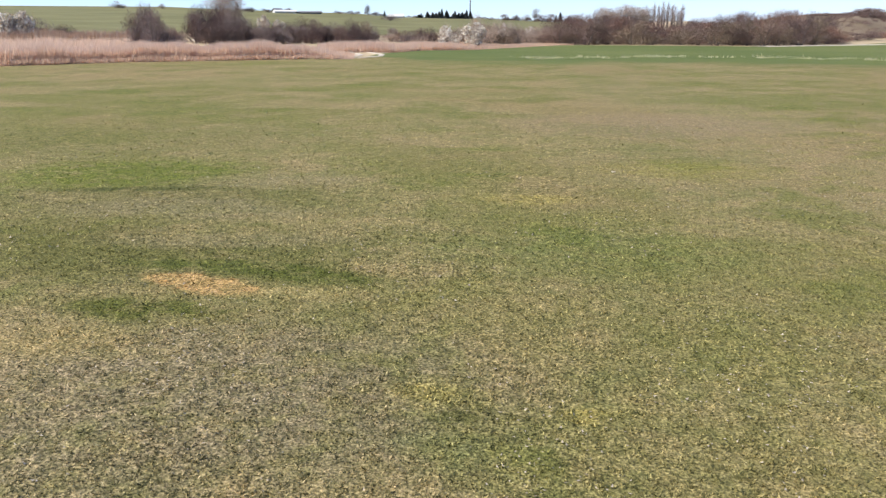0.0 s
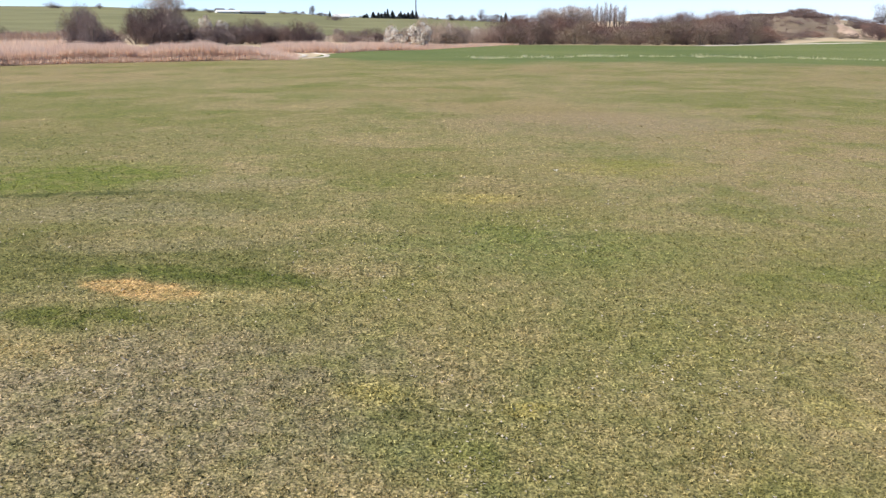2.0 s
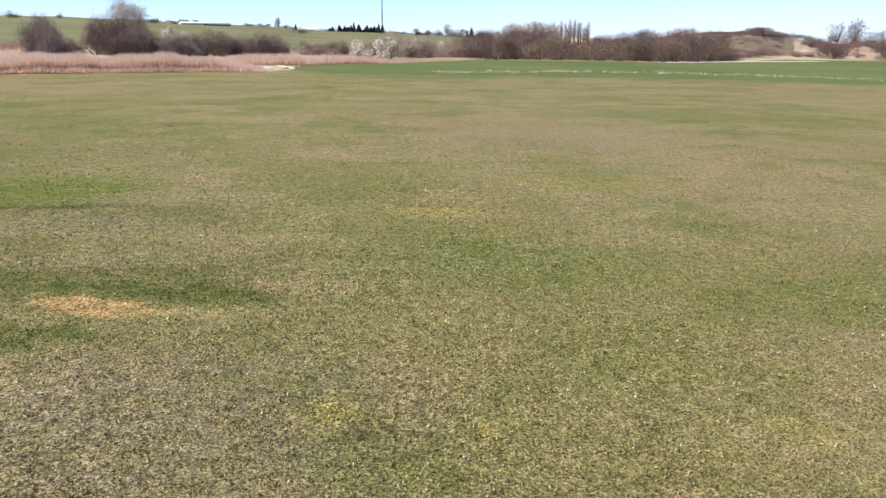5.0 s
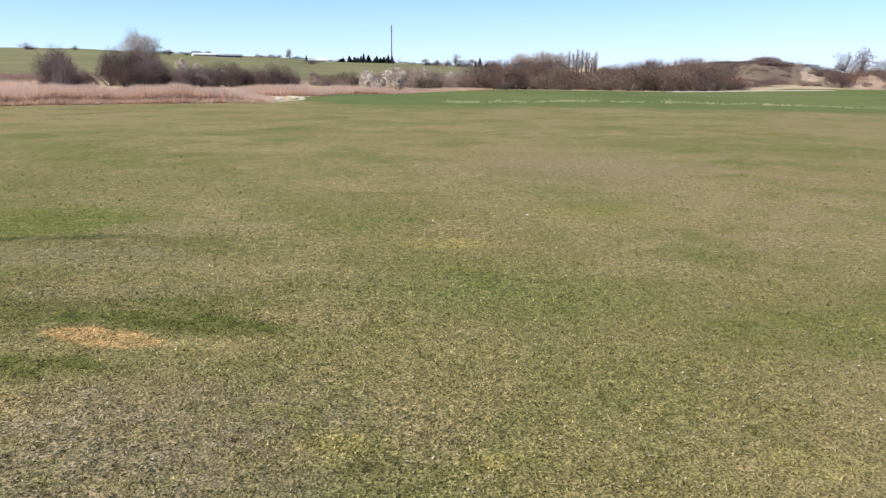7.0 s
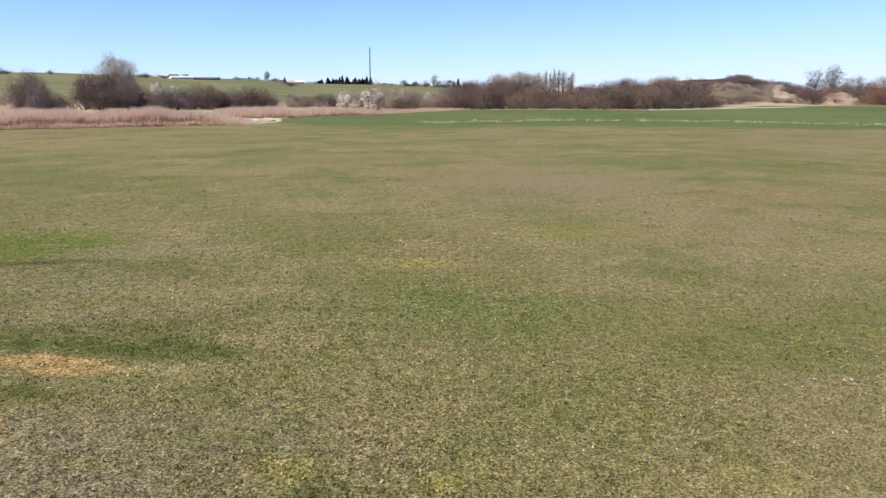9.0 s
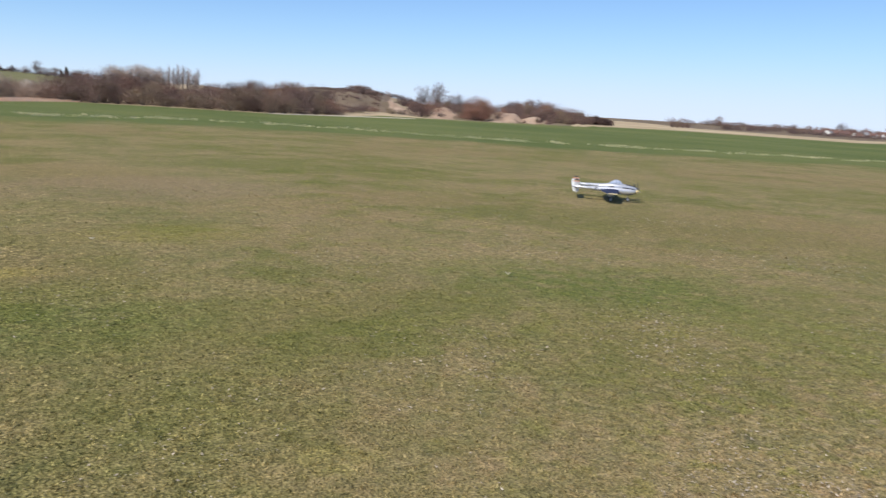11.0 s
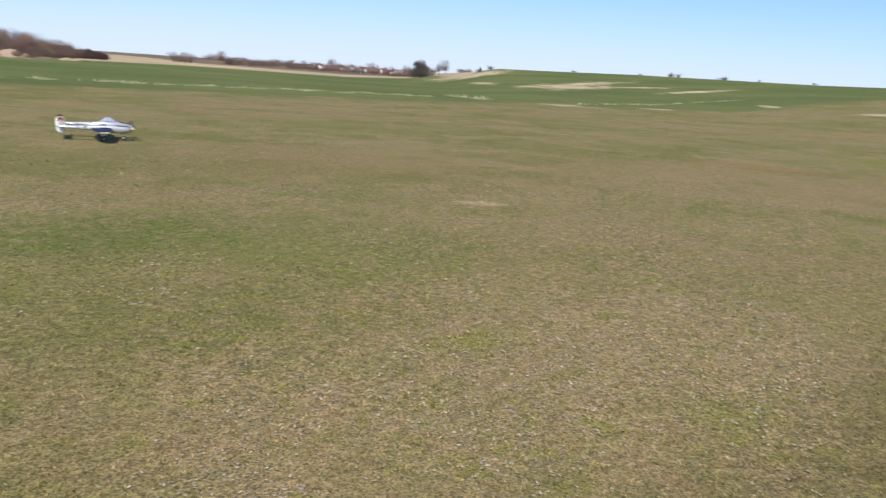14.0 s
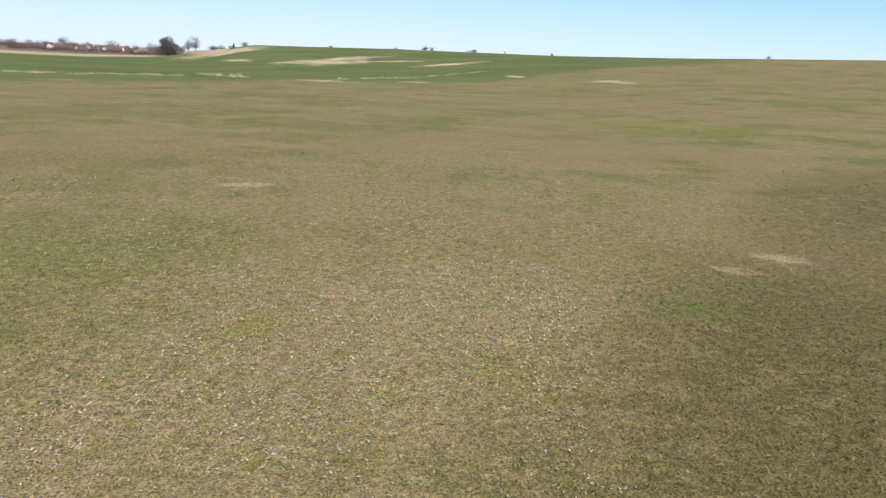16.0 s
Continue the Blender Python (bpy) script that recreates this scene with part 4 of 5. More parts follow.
# a taller pale willow, poplars, bare trees
pale = Kinds([shrub("tree", 60 + i, 3.2, 6.0, 2600, M_TWIG_PALE, "tall pale bare willow rising behind the bushes", base=1.2, length=0.7, width=0.03, category="tree") for i in range(2)])
pale.put(-21.3, 98, 1.0, 0.98, 0)
pale.put(-20.8, 99, 0.95, 0.9, 1)
pale.put(5.6, 125, 1.3, 0.78, 1)
pale.put(6.7, 128, 1.3, 0.80, 0)
pale.put(7.8, 128, 1.2, 0.78, 1)
pale.put(6.1, 127, 1.2, 0.70, 0)
pale.put(7.2, 129, 1.3, 0.84, 1)
pale.put(8.3, 129, 1.0, 0.60, 0)
poplar = Kinds([shrub("poplar", 70 + i, 1.15, 6.4, 700, M_POPLAR, "slender bare poplar in a row", base=0.8, length=0.8, width=0.03, stems=3, category="tree", lumps=8, spread=0.25) for i in range(3)], "row of poplars")
for i in range(21):
    poplar.put(8.25 + 2.75 * i / 20 + rng.uniform(-0.09, 0.09), 205 + rng.uniform(-3, 3), 0.7 + 0.3 * rng.random(), 0.80 + 0.24 * rng.random() - 0.14 * (i > 15))


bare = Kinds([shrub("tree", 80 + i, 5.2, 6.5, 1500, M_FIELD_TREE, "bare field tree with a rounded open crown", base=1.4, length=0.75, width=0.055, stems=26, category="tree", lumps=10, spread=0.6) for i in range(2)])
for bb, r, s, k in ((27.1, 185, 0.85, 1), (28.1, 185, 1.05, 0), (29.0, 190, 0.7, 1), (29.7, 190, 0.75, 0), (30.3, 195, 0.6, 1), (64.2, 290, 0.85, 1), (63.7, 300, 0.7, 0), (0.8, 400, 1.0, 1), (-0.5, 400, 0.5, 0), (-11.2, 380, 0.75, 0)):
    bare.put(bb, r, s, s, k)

# blossoming thorn bushes
thorn = Kinds([shrub("blossom_bush", 90 + i, 2.4, 2.4, 1500, M_TWIG_PALE, "leafless blackthorn bush flecked with white blossom", extra=("blossom", M_BLOSSOM, 0.85, 0.20)) for i in range(2)], "blossoming bushes")
for bb, r, w, top in ((-18.5, 97, 1.7, 1.0), (-17.7, 97, 1.4, 0.7), (-15.9, 94, 0.9, 0.35), (-5.8, 74, 1.8, 0.3), (-5.2, 73, 1.3, -0.3), (-3.5, 73, 2.2, 0.55), (-1.6, 90, 1.2, 0.5), (0.4, 92, 1.5, 0.2), (-33.6, 92, 2.6, 1.2), (-34.8, 92, 2.6, 1.1)):
    thorn.put(bb, r, w / 2.4, (EYE + r * math.tan(radians(top)) - float(land(bb, r))) / 2.4)

# evergreens
def conifer(seed):
    """A dark conifer: a stem and tiers of drooping boughs that grow shorter to the top."""
    g = np.random.default_rng(seed)
    root = tagged(new("conifer"), "dark pointed conifer on the skyline", "tree")
    bm = bmesh.new()
    tube(bm, [Vector((0, 0, -0.3)), Vector((0, 0, 4.4))], [0.13, 0.02], 6)
    part("trunk", bm, M_BARK, root)
    n = 900
    z = 0.25 + 4.2 * g.uniform(0, 1, n) ** 1.25
    a, reach = g.uniform(0, math.tau, n), (1.35 * (1 - z / 4.75) ** 0.8 * g.uniform(0.45, 1.15, n) + 0.05)
    foot = np.stack([0 * z, 0 * z, z], -1)
    way = np.stack([np.cos(a), np.sin(a), -0.12 - 0.25 * g.uniform(0, 1, n)], -1)
    side = np.stack([-np.sin(a), np.cos(a), g.normal(0, 0.5, n)], -1) * 0.17
    mid = foot + way * (reach * 0.55)[:, None]
    v = np.stack([foot, mid + side, foot + way * reach[:, None], mid - side], 1).reshape(-1, 3)
    ob = new("crown", mesh_of("crown", v, np.arange(4 * n).reshape(n, 4), M_NEEDLE))
    ob.parent = root
    return root


fir = Kinds([conifer(100 + i) for i in range(3)], "conifers")
for i, h in enumerate((0.35, 0.5, 0.7, 0.45, 0.6, 0.55, 0.75, 1.0, 0.85, 0.6, 0.55, 0.8, 0.6, 0.7, 0.6, 0.95, 0.85)):
    fir.put(-7.5 + 3.75 * i / 16 + rng.uniform(-0.12, 0.12), 392 + rng.uniform(-4, 4), 1.0 + 0.7 * rng.random(), h)
for bb, r, s in ((2.6, 400, 1.1), (2.3, 400, 0.8), (-10.0, 380, 0.6), (66.75, 228, 0.32)):
    fir.put(bb, r, s * 1.2, s)
# small dark bushes on the skyline
for bb, r, sx, sz in ((-10.6, 380, 0.9, 0.5), (-13.2, 370, 0.6, 0.3), (-14.8, 370, 0.7, 0.25), (-18.2, 345, 0.7, 0.35), (-19.4, 340, 1.0, 0.6), (-9.6, 290, 1.2, 0.6), (0.9, 405, 1.0, 0.45), (1.6, 405, 0.9, 0.45), (-1.2, 405, 1.4, 0.3), (-2.4, 405, 1.4, 0.2), (67.5, 226, 0.45, 0.3), (66.6, 227, 0.4, 0.22), (65.3, 280, 0.9, 0.4), (65.9, 280, 0.8, 0.36), (73.5, 210, 0.3, 0.12), (78.2, 200, 0.25, 0.1), (83.9, 190, 0.5, 0.2), (80.3, 204, 0.42, 0.30), (80.8, 204, 0.36, 0.24), (86.1, 178, 0.14, 0.12), (89.5, 172, 0.2, 0.12), (104.1, 133, 0.2, 0.14), (-12.2, 372, 1.0, 0.25), (-16.9, 352, 0.8, 0.55)):
    grey.put(bb, r, sx, sz)
ridge = [-20.5 + 24.5 * i / 63 + rng.uniform(-0.25, 0.25) for i in range(64)]
grey.row("hedge", "low grey-brown hedge along the hill's brow", [(bb, float(CREST(bb)) - 4 + rng.uniform(-4, 4), 0.5 + 0.7 * rng.random(), 0.14 + 0.30 * rng.random() ** 2) for bb in ridge if not -18.0 < bb < -13.7])
for bb, sx, sz in ((-28.05, 0.8, 0.7), (-27.7, 0.6, 0.5), (-25.2, 0.6, 0.55)):
    grey.put(bb, 345, sx, sz, 1)
for bb, sz in ((-1.3, 0.8), (-0.6, 0.65), (0.2, 0.9), (1.3, 0.95), (1.9, 1.05), (3.3, 0.8), (3.9, 0.7)):
    grey.put(bb, 405, 1.1, sz)
hedge = Kinds([shrub("shrub", 110 + i, 3.2, 2.7, 2600, M_TWIG_DARK, "dark bare thorn bush at the end of the wood", length=0.4, width=0.05, stems=5) for i in range(2)], "dark thorn hedge")
for i in range(14):
    hedge.put(37.2 + 3.5 * i / 13 + rng.uniform(-0.1, 0.1), 160 + 0.4 * i + rng.uniform(-2, 2), 0.85, 0.68 + 0.28 * rng.random() - 0.018 * i)
placed(shrub("ivy_tree", 120, 5.6, 5.8, 8000, M_IVY, "big round ivy-dark tree by the village", length=0.5, width=0.13, stems=9, category="tree", lumps=14), 62.4, 300, 0, 1.3, 1.12)

# ---------------------------------------------------------------- buildings far off


def box(bm, x0, x1, y0, y1, z0, z1):
    v = [bm.verts.new(p) for p in ((x0, y0, z0), (x1, y0, z0), (x1, y1, z0), (x0, y1, z0), (x0, y0, z1), (x1, y0, z1), (x1, y1, z1), (x0, y1, z1))]
    for f in ((3, 2, 1, 0), (4, 5, 6, 7), (0, 1, 5, 4), (1, 2, 6, 5), (2, 3, 7, 6), (3, 0, 4, 7)):
        bm.faces.new([v[i] for i in f])
    return v


def house(name, w, d, eaves, ridge, wall, roof, label, chimney=True, windows=3):
    """A gabled house with its long side along x."""
    root = tagged(new(name), label, "house")
    bm = bmesh.new()
    box(bm, -w / 2, w / 2, -d / 2, d / 2, -1.0, eaves)
    for s in (-1, 1):
        a = [bm.verts.new(p) for p in ((s * w / 2, -d / 2, eaves), (s * w / 2, d / 2, eaves), (s * w / 2, 0, ridge))]
        bm.faces.new(a if s > 0 else a[::-1])
    part("wall", bm, wall, root)
    bm, o = bmesh.new(), 0.35
    for s in (-1, 1):
        lo, hi, t = Vector((0, s * (d / 2 + o), eaves - o * (ridge - eaves) / (d / 2))), Vector((0, 0, ridge)), Vector((0, 0, 0.18))
        q = [bm.verts.new(p + Vector((x, 0, 0))) for p in (lo, hi, hi + t, lo + t) for x in (-w / 2 - o, w / 2 + o)]
        for f in ((0, 1, 3, 2), (6, 7, 5, 4), (4, 5, 1, 0), (2, 3, 7, 6), (0, 2, 6, 4), (5, 7, 3, 1)):
            bm.faces.new([q[i] for i in f])
    bmesh.ops.recalc_face_normals(bm, faces=bm.faces)
    top = part("roof", bm, roof, root)
    if chimney:
        bm = bmesh.new()
        box(bm, w * 0.2, w * 0.2 + 0.7, -0.35, 0.35, ridge - 0.8, ridge + 0.9)
        part("chimney", bm, M_BRICK, top)
    for i in range(windows):
        bm = bmesh.new()
        x = -w / 2 + w * (i + 0.5) / windows
        box(bm, x - 0.6, x + 0.6, -d / 2 - 0.03, -d / 2 + 0.05, eaves * 0.35, eaves * 0.8)
        part("window", bm, M_PANE, root)
    return root


homes = Kinds([
    house("house", 9, 7, 2.8, 5.6, M_RENDER, M_TILE, "white-rendered village house with a red tiled roof"),
    house("house", 11, 7.5, 3.2, 5.6, M_BRICK, M_TILE, "red-brick village house with a dark tiled roof"),
    house("house", 10, 7, 2.7, 5.4, M_RENDER, M_SLATE, "white-rendered village house with a grey roof"),
], "village houses")
for i in range(30):
    bb, row = 54.6 + 7.4 * i / 29 + rng.uniform(-0.15, 0.15), i % 3
    h = homes.put(bb, 410, 0.5, 0.5, (1, 0, 1, 2, 1, 0, 1)[i % 7])
    way = 90 + rng.uniform(-30, 30) if i % 2 else rng.uniform(-40, 40)
    h.matrix_basis = Matrix.Translation(spot(bb, 402 + 14 * row + rng.uniform(-3, 3)) + Vector((0, 0, -0.3 + 0.35 * row))) @ pose(0, 0, 0, 0, 0, -bb + way) @ Matrix.Diagonal((0.36, 0.36, 0.44, 1))
thick.row("hedge", "brown orchards and scrub before the village", [(rng.uniform(48.5, 62.0), rng.uniform(300, 395), 0.75, 0.2 + 0.28 * rng.random()) for i in range(90)])
thick.row("hedge", "russet garden bushes in front of the village", [(54.0 + 8.2 * i / 39 + rng.uniform(-0.2, 0.2), 392 + rng.uniform(-6, 6), 0.5, 0.16 + 0.34 * rng.random() ** 2) for i in range(40)])
thick.row("hedge", "bare garden trees between the village houses", [(53.8 + 8.6 * i / 33 + rng.uniform(-0.2, 0.2), rng.choice((409, 423, 436)), 0.65, 0.6 + 0.6 * rng.random()) for i in range(38)])

barn = house("barn", 10.5, 6, 0.4, 0.95, M_SLATE, M_SLATE, "long low grey farm shed on the hilltop", chimney=False, windows=0)
barn.matrix_basis = Matrix.Translation(spot(-15.35, 352)) @ pose(0, 0, 0, 0, 0, 15)
barn = house("barn", 7.0, 6, 0.6, 1.6, M_RENDER, M_RENDER, "low white farm building on the green hill", chimney=False, windows=0)
barn.matrix_basis = Matrix.Translation(spot(-9.2, 372)) @ pose(0, 0, 0, 0, 0, 9)

barn = house("barn", 9.0, 5, 0.5, 1.1, M_RENDER, M_RENDER, "low white outbuilding beside the hilltop farmhouse", chimney=False, windows=0)
barn.matrix_basis = Matrix.Translation(spot(-17.0, 349)) @ pose(0, 0, 0, 0, 0, 17)

farm = house("house", 3.4, 3, 0.8, 1.7, M_RENDER, M_SLATE, "small white farmhouse with a grey roof on the hill", False, 2)
farm.matrix_basis = Matrix.Translation(spot(-17.55, 352)) @ pose(0, 0, 0, 0, 0, 50)


def mast():
    root = tagged(new("radio_mast"), "tall slim grey radio mast among the conifers", "mast")
    bm = bmesh.new()
    tube(bm, [Vector((0, 0, -1)), Vector((0, 0, 9)), Vector((0, 0, 18.4))], [0.34, 0.30, 0.22], 8)
    part("pole", bm, M_STEEL, root)
    for z in (14.2, 15.6, 17.0):
        bm = bmesh.new()
        tube(bm, [Vector((0.24, 0, z)), Vector((0.24, 0, z + 1.0))], [0.16, 0.16], 6)
        part("antenna", bm, M_RENDER, root)
    bm = bmesh.new()
    tube(bm, [Vector((0, 0, 18.4)), Vector((0, 0, 19.6))], [0.07, 0.03], 6)
    part("rod", bm, M_STEEL, root)
    root.matrix_basis = Matrix.Translation(spot(-3.85, 402))


mast()

# ---------------------------------------------------------------- the model aeroplane


def painted(name, tone, rough=0.35, metal=0.0, grime=0.12, scale=9.0):
    dark = tuple(c * (1 - grime) for c in tone)
    return surface(name, dark, tone, scale, rough, metal, 0.08, 0.002)


M_SILVER = painted("silver_paint", (0.66, 0.66, 0.69), 0.34, 0.55, 0.18)
M_OLIVE = painted("anti_glare_paint", (0.055, 0.058, 0.075), 0.6)
M_WING = painted("slate_blue_paint", (0.034, 0.042, 0.082), 0.7)
M_WING.node_tree.nodes["Principled BSDF"].inputs["Specular IOR Level"].default_value = 0.06
M_CANOPY = painted("canopy_glass", (0.40, 0.45, 0.55), 0.06, 0.2, 0.05)
M_BLACK = painted("black_paint", (0.03, 0.03, 0.035), 0.45)
M_YELLOW = painted("yellow_paint", (0.62, 0.50, 0.26), 0.4)
M_RED = painted("red_paint", (0.52, 0.11, 0.07), 0.4)
M_NAVY = painted("navy_paint", (0.045, 0.06, 0.14), 0.4)
M_WHITE = painted("white_paint", (0.80, 0.80, 0.79), 0.4)
M_RUBBER = painted("tyre_rubber", (0.025, 0.025, 0.026), 0.85)
M_WIRE = surface("gear_steel", (0.35, 0.35, 0.36), (0.5, 0.5, 0.51), 20, 0.35, 0.9, 0.05)


def loft(stations, sides=16):
    """A body along x. Stations: x, half width, half height, y and z of the centre."""
    bm, rings = bmesh.new(), []
    for x, ry, rz, cy, cz in stations:
        rings.append([bm.verts.new((x, cy + ry * math.cos(math.tau * k / sides), cz + rz * math.sin(math.tau * k / sides))) for k in range(sides)])
    for a, b in zip(rings, rings[1:]):
        for k in range(sides):
            bm.faces.new((a[k], b[k], b[(k + 1) % sides], a[(k + 1) % sides]))
    bm.faces.new(rings[0])
    bm.faces.new(rings[-1][::-1])
    bmesh.ops.recalc_face_normals(bm, faces=bm.faces)
    return bm


FOIL = [(0.0, 0.0), (0.03, 0.35), (0.12, 0.72), (0.3, 1.0), (0.55, 0.78), (0.8, 0.36), (1.0, 0.02), (0.8, -0.16), (0.5, -0.36), (0.25, -0.45), (0.06, -0.3)]


def wing(sections, upright=False):
    """An aerofoil through sections of span place, leading edge, chord, height, thickness."""
    bm, rings = bmesh.new(), []
    for y, lead, chord, z, thick in sections:
        ring = []
        for u, v in FOIL:
            t = v * thick if not upright else (abs(v) + 0.02) * thick * (1 if v >= 0 else -1)
            ring.append(bm.verts.new((lead - u * chord, z + t, y) if upright else (lead - u * chord, y, z + t)))
        rings.append(ring)
    n = len(FOIL)
    for a, b in zip(rings, rings[1:]):
        for k in range(n):
            bm.faces.new((a[k], a[(k + 1) % n], b[(k + 1) % n], b[k]))
    bm.faces.new(rings[0])
    bm.faces.new(rings[-1][::-1])
    bmesh.ops.recalc_face_normals(bm, faces=bm.faces)
    return bm


def disc(bm, centre, normal, radius, thick, sides=18):
    q = Vector(normal).to_track_quat("Z", "Y")
    rings = [[bm.verts.new(Vector(centre) + q @ Vector((radius * math.cos(math.tau * k / sides), radius * math.sin(math.tau * k / sides), h))) for k in range(sides)] for h in (-thick / 2, thick / 2)]
    for k in range(sides):
        bm.faces.new((rings[0][k], rings[0][(k + 1) % sides], rings[1][(k + 1) % sides], rings[1][k]))
    bm.faces.new(rings[0][::-1])
    bm.faces.new(rings[1])


def wheel(parent, x, y, radius):
    hub_z = radius
    bm = bmesh.new()
    prof = [(-0.5, 0.62), (-0.5, 0.88), (-0.3, 1.0), (0.3, 1.0), (0.5, 0.88), (0.5, 0.62)]
    sides, w = 20, radius * 0.62
    rings = [[bm.verts.new((x + radius * f * math.cos(math.tau * k / sides), y + w * u, hub_z + radius * f * math.sin(math.tau * k / sides))) for k in range(sides)] for u, f in prof]
    for a, b in zip(rings, rings[1:] + rings[:1]):
        for k in range(sides):
            bm.faces.new((a[k], a[(k + 1) % sides], b[(k + 1) % sides], b[k]))
    bmesh.ops.recalc_face_normals(bm, faces=bm.faces)
    tyre = part("tyre", bm, M_RUBBER, parent, smooth=False)
    bm = bmesh.new()
    disc(bm, (x, y, hub_z), (0, 1, 0), radius * 0.63, w * 0.8)
    part("rim", bm, M_SILVER, parent)
    return tyre


def rod(bm, a, b, r, sides=8):
    tube(bm, [Vector(a), Vector(b)], [r, r], sides)


def empty_part(name, parent, label=""):
    ob = new(name)
    ob.parent = parent
    return tagged(ob, label)


def aeroplane():
    root = tagged(new("model_aeroplane"), "silver twin-boom twin-engined radio-controlled model aeroplane on the turf", "model aeroplane")
    zb, yb = 0.285, 0.34  # the booms' height and half distance
    part("pod", loft([(0.63, 0.008, 0.008, 0, 0.30), (0.60, 0.030, 0.030, 0, 0.30), (0.52, 0.058, 0.060, 0, 0.302), (0.38, 0.078, 0.085, 0, 0.308), (0.20, 0.085, 0.100, 0, 0.315), (0.02, 0.082, 0.100, 0, 0.318), (-0.16, 0.066, 0.082, 0, 0.318), (-0.30, 0.035, 0.048, 0, 0.315), (-0.38, 0.006, 0.012, 0, 0.312)]), M_SILVER, root, smooth=True)
    canopy = part("canopy", loft([(0.25, 0.012, 0.010, 0, 0.392), (0.215, 0.044, 0.045, 0, 0.398), (0.15, 0.056, 0.080, 0, 0.412), (0.06, 0.056, 0.088, 0, 0.416), (-0.03, 0.042, 0.056, 0, 0.402), (-0.10, 0.010, 0.012, 0, 0.392)]), M_CANOPY, root, "glazed bubble canopy", smooth=True)
    for x, ry, rz, cz in ((0.195, 0.050, 0.058, 0.402), (0.12, 0.0585, 0.0855, 0.4135), (0.04, 0.0565, 0.084, 0.4145)):
        part("canopy_frame", loft([(x + 0.006, ry, rz, 0, cz), (x - 0.006, ry, rz, 0, cz)], 20), M_SILVER, canopy)
    part("anti_glare_panel", loft([(0.60, 0.012, 0.006, 0, 0.327), (0.52, 0.036, 0.012, 0, 0.354), (0.40, 0.044, 0.016, 0, 0.379), (0.31, 0.044, 0.016, 0, 0.398)]), M_OLIVE, root, smooth=True)
    part("centre_wing", wing([(-yb, 0.15, 0.46, 0.285, 0.034), (0, 0.155, 0.48, 0.285, 0.036), (yb, 0.15, 0.46, 0.285, 0.034)]), M_WING, root)
    for s in (-1, 1):
        rise = lambda y: 0.285 - (abs(y) - yb) * 0.02
        part("outer_wing", wing([(s * y, lead, chord, rise(y), th) for y, lead, chord, th in ((yb, 0.15, 0.46, 0.034), (0.70, 0.11, 0.37, 0.024), (1.02, 0.07, 0.26, 0.014))]), M_WING, root, "dark slate-blue wing panel")
        part("wing_tip", wing([(s * y, lead, chord, rise(y), th) for y, lead, chord, th in ((1.02, 0.07, 0.26, 0.014), (1.075, 0.030, 0.18, 0.009), (1.10, -0.015, 0.09, 0.004))]), M_YELLOW, root, "yellow wing tip")
        part("aileron", wing([(s * y, lead, chord, rise(y) + 0.004, th) for y, lead, chord, th in ((0.62, -0.235, 0.062, 0.006), (0.98, -0.165, 0.045, 0.004))]), M_WING, root)
        boom = part("boom", loft([(0.53, 0.052, 0.052, s * yb, zb), (0.46, 0.062, 0.068, s * yb, zb - 0.006), (0.30, 0.068, 0.085, s * yb, zb - 0.010), (0.10, 0.066, 0.088, s * yb, zb - 0.006), (-0.12, 0.056, 0.074, s * yb, zb + 0.002), (-0.30, 0.048, 0.056, s * yb, zb + 0.008), (-0.55, 0.040, 0.044, s * yb, zb + 0.012), (-0.80, 0.030, 0.034, s * yb, zb + 0.016), (-0.97, 0.010, 0.014, s * yb, zb + 0.018)]), M_SILVER, root, smooth=True)
        for o in (-1, 1):
            part("radiator", loft([(-0.50, 0.010, 0.020, s * yb + o * 0.040, zb + 0.010), (-0.54, 0.018, 0.030, s * yb + o * 0.042, zb + 0.010), (-0.64, 0.018, 0.030, s * yb + o * 0.038, zb + 0.012), (-0.74, 0.006, 0.014, s * yb + o * 0.032, zb + 0.014)], 10), M_SILVER, boom, smooth=True)
        part("glare_patch", loft([(0.52, 0.036, 0.012, s * yb, zb + 0.042), (0.40, 0.046, 0.014, s * yb, zb + 0.058), (0.22, 0.046, 0.014, s * yb, zb + 0.066)], 12), M_OLIVE, boom, smooth=True)
        part("turbocharger", loft([(0.02, 0.034, 0.012, s * yb, zb + 0.080), (-0.05, 0.034, 0.014, s * yb, zb + 0.078), (-0.12, 0.030, 0.006, s * yb, zb + 0.072)], 12), M_OLIVE, boom)
        part("intake", loft([(0.475, 0.034, 0.018, s * yb, zb - 0.066), (0.40, 0.036, 0.020, s * yb, zb - 0.080), (0.30, 0.030, 0.012, s * yb, zb - 0.090)], 12), M_BLACK, boom)
        # insignia on the boom's outer side
        side = s * (yb + 0.0425)
        mark = empty_part("roundel", boom)
        bm = bmesh.new()
        disc(bm, (-0.40, side, zb + 0.008), (0, 1, 0), 0.042, 0.014)
        part("disc", bm, M_NAVY, mark)
        bm = bmesh.new()
        box(bm, -0.49, -0.31, side - 0.0068, side + 0.0068, zb - 0.003, zb + 0.019)
        part("bar", bm, M_WHITE, mark)
        bm = bmesh.new()
        pts = [bm.verts.new((-0.40 + (0.040 if k % 2 == 0 else 0.016) * math.sin(math.tau * k / 10), side + s * 0.0076, zb + 0.008 + (0.040 if k % 2 == 0 else 0.016) * math.cos(math.tau * k / 10))) for k in range(10)]
        bmesh.ops.solidify(bm, geom=[bm.faces.new(pts)], thickness=0.003)
        part("star", bm, M_WHITE, mark)
        # engine
        engine = empty_part("propeller", root)
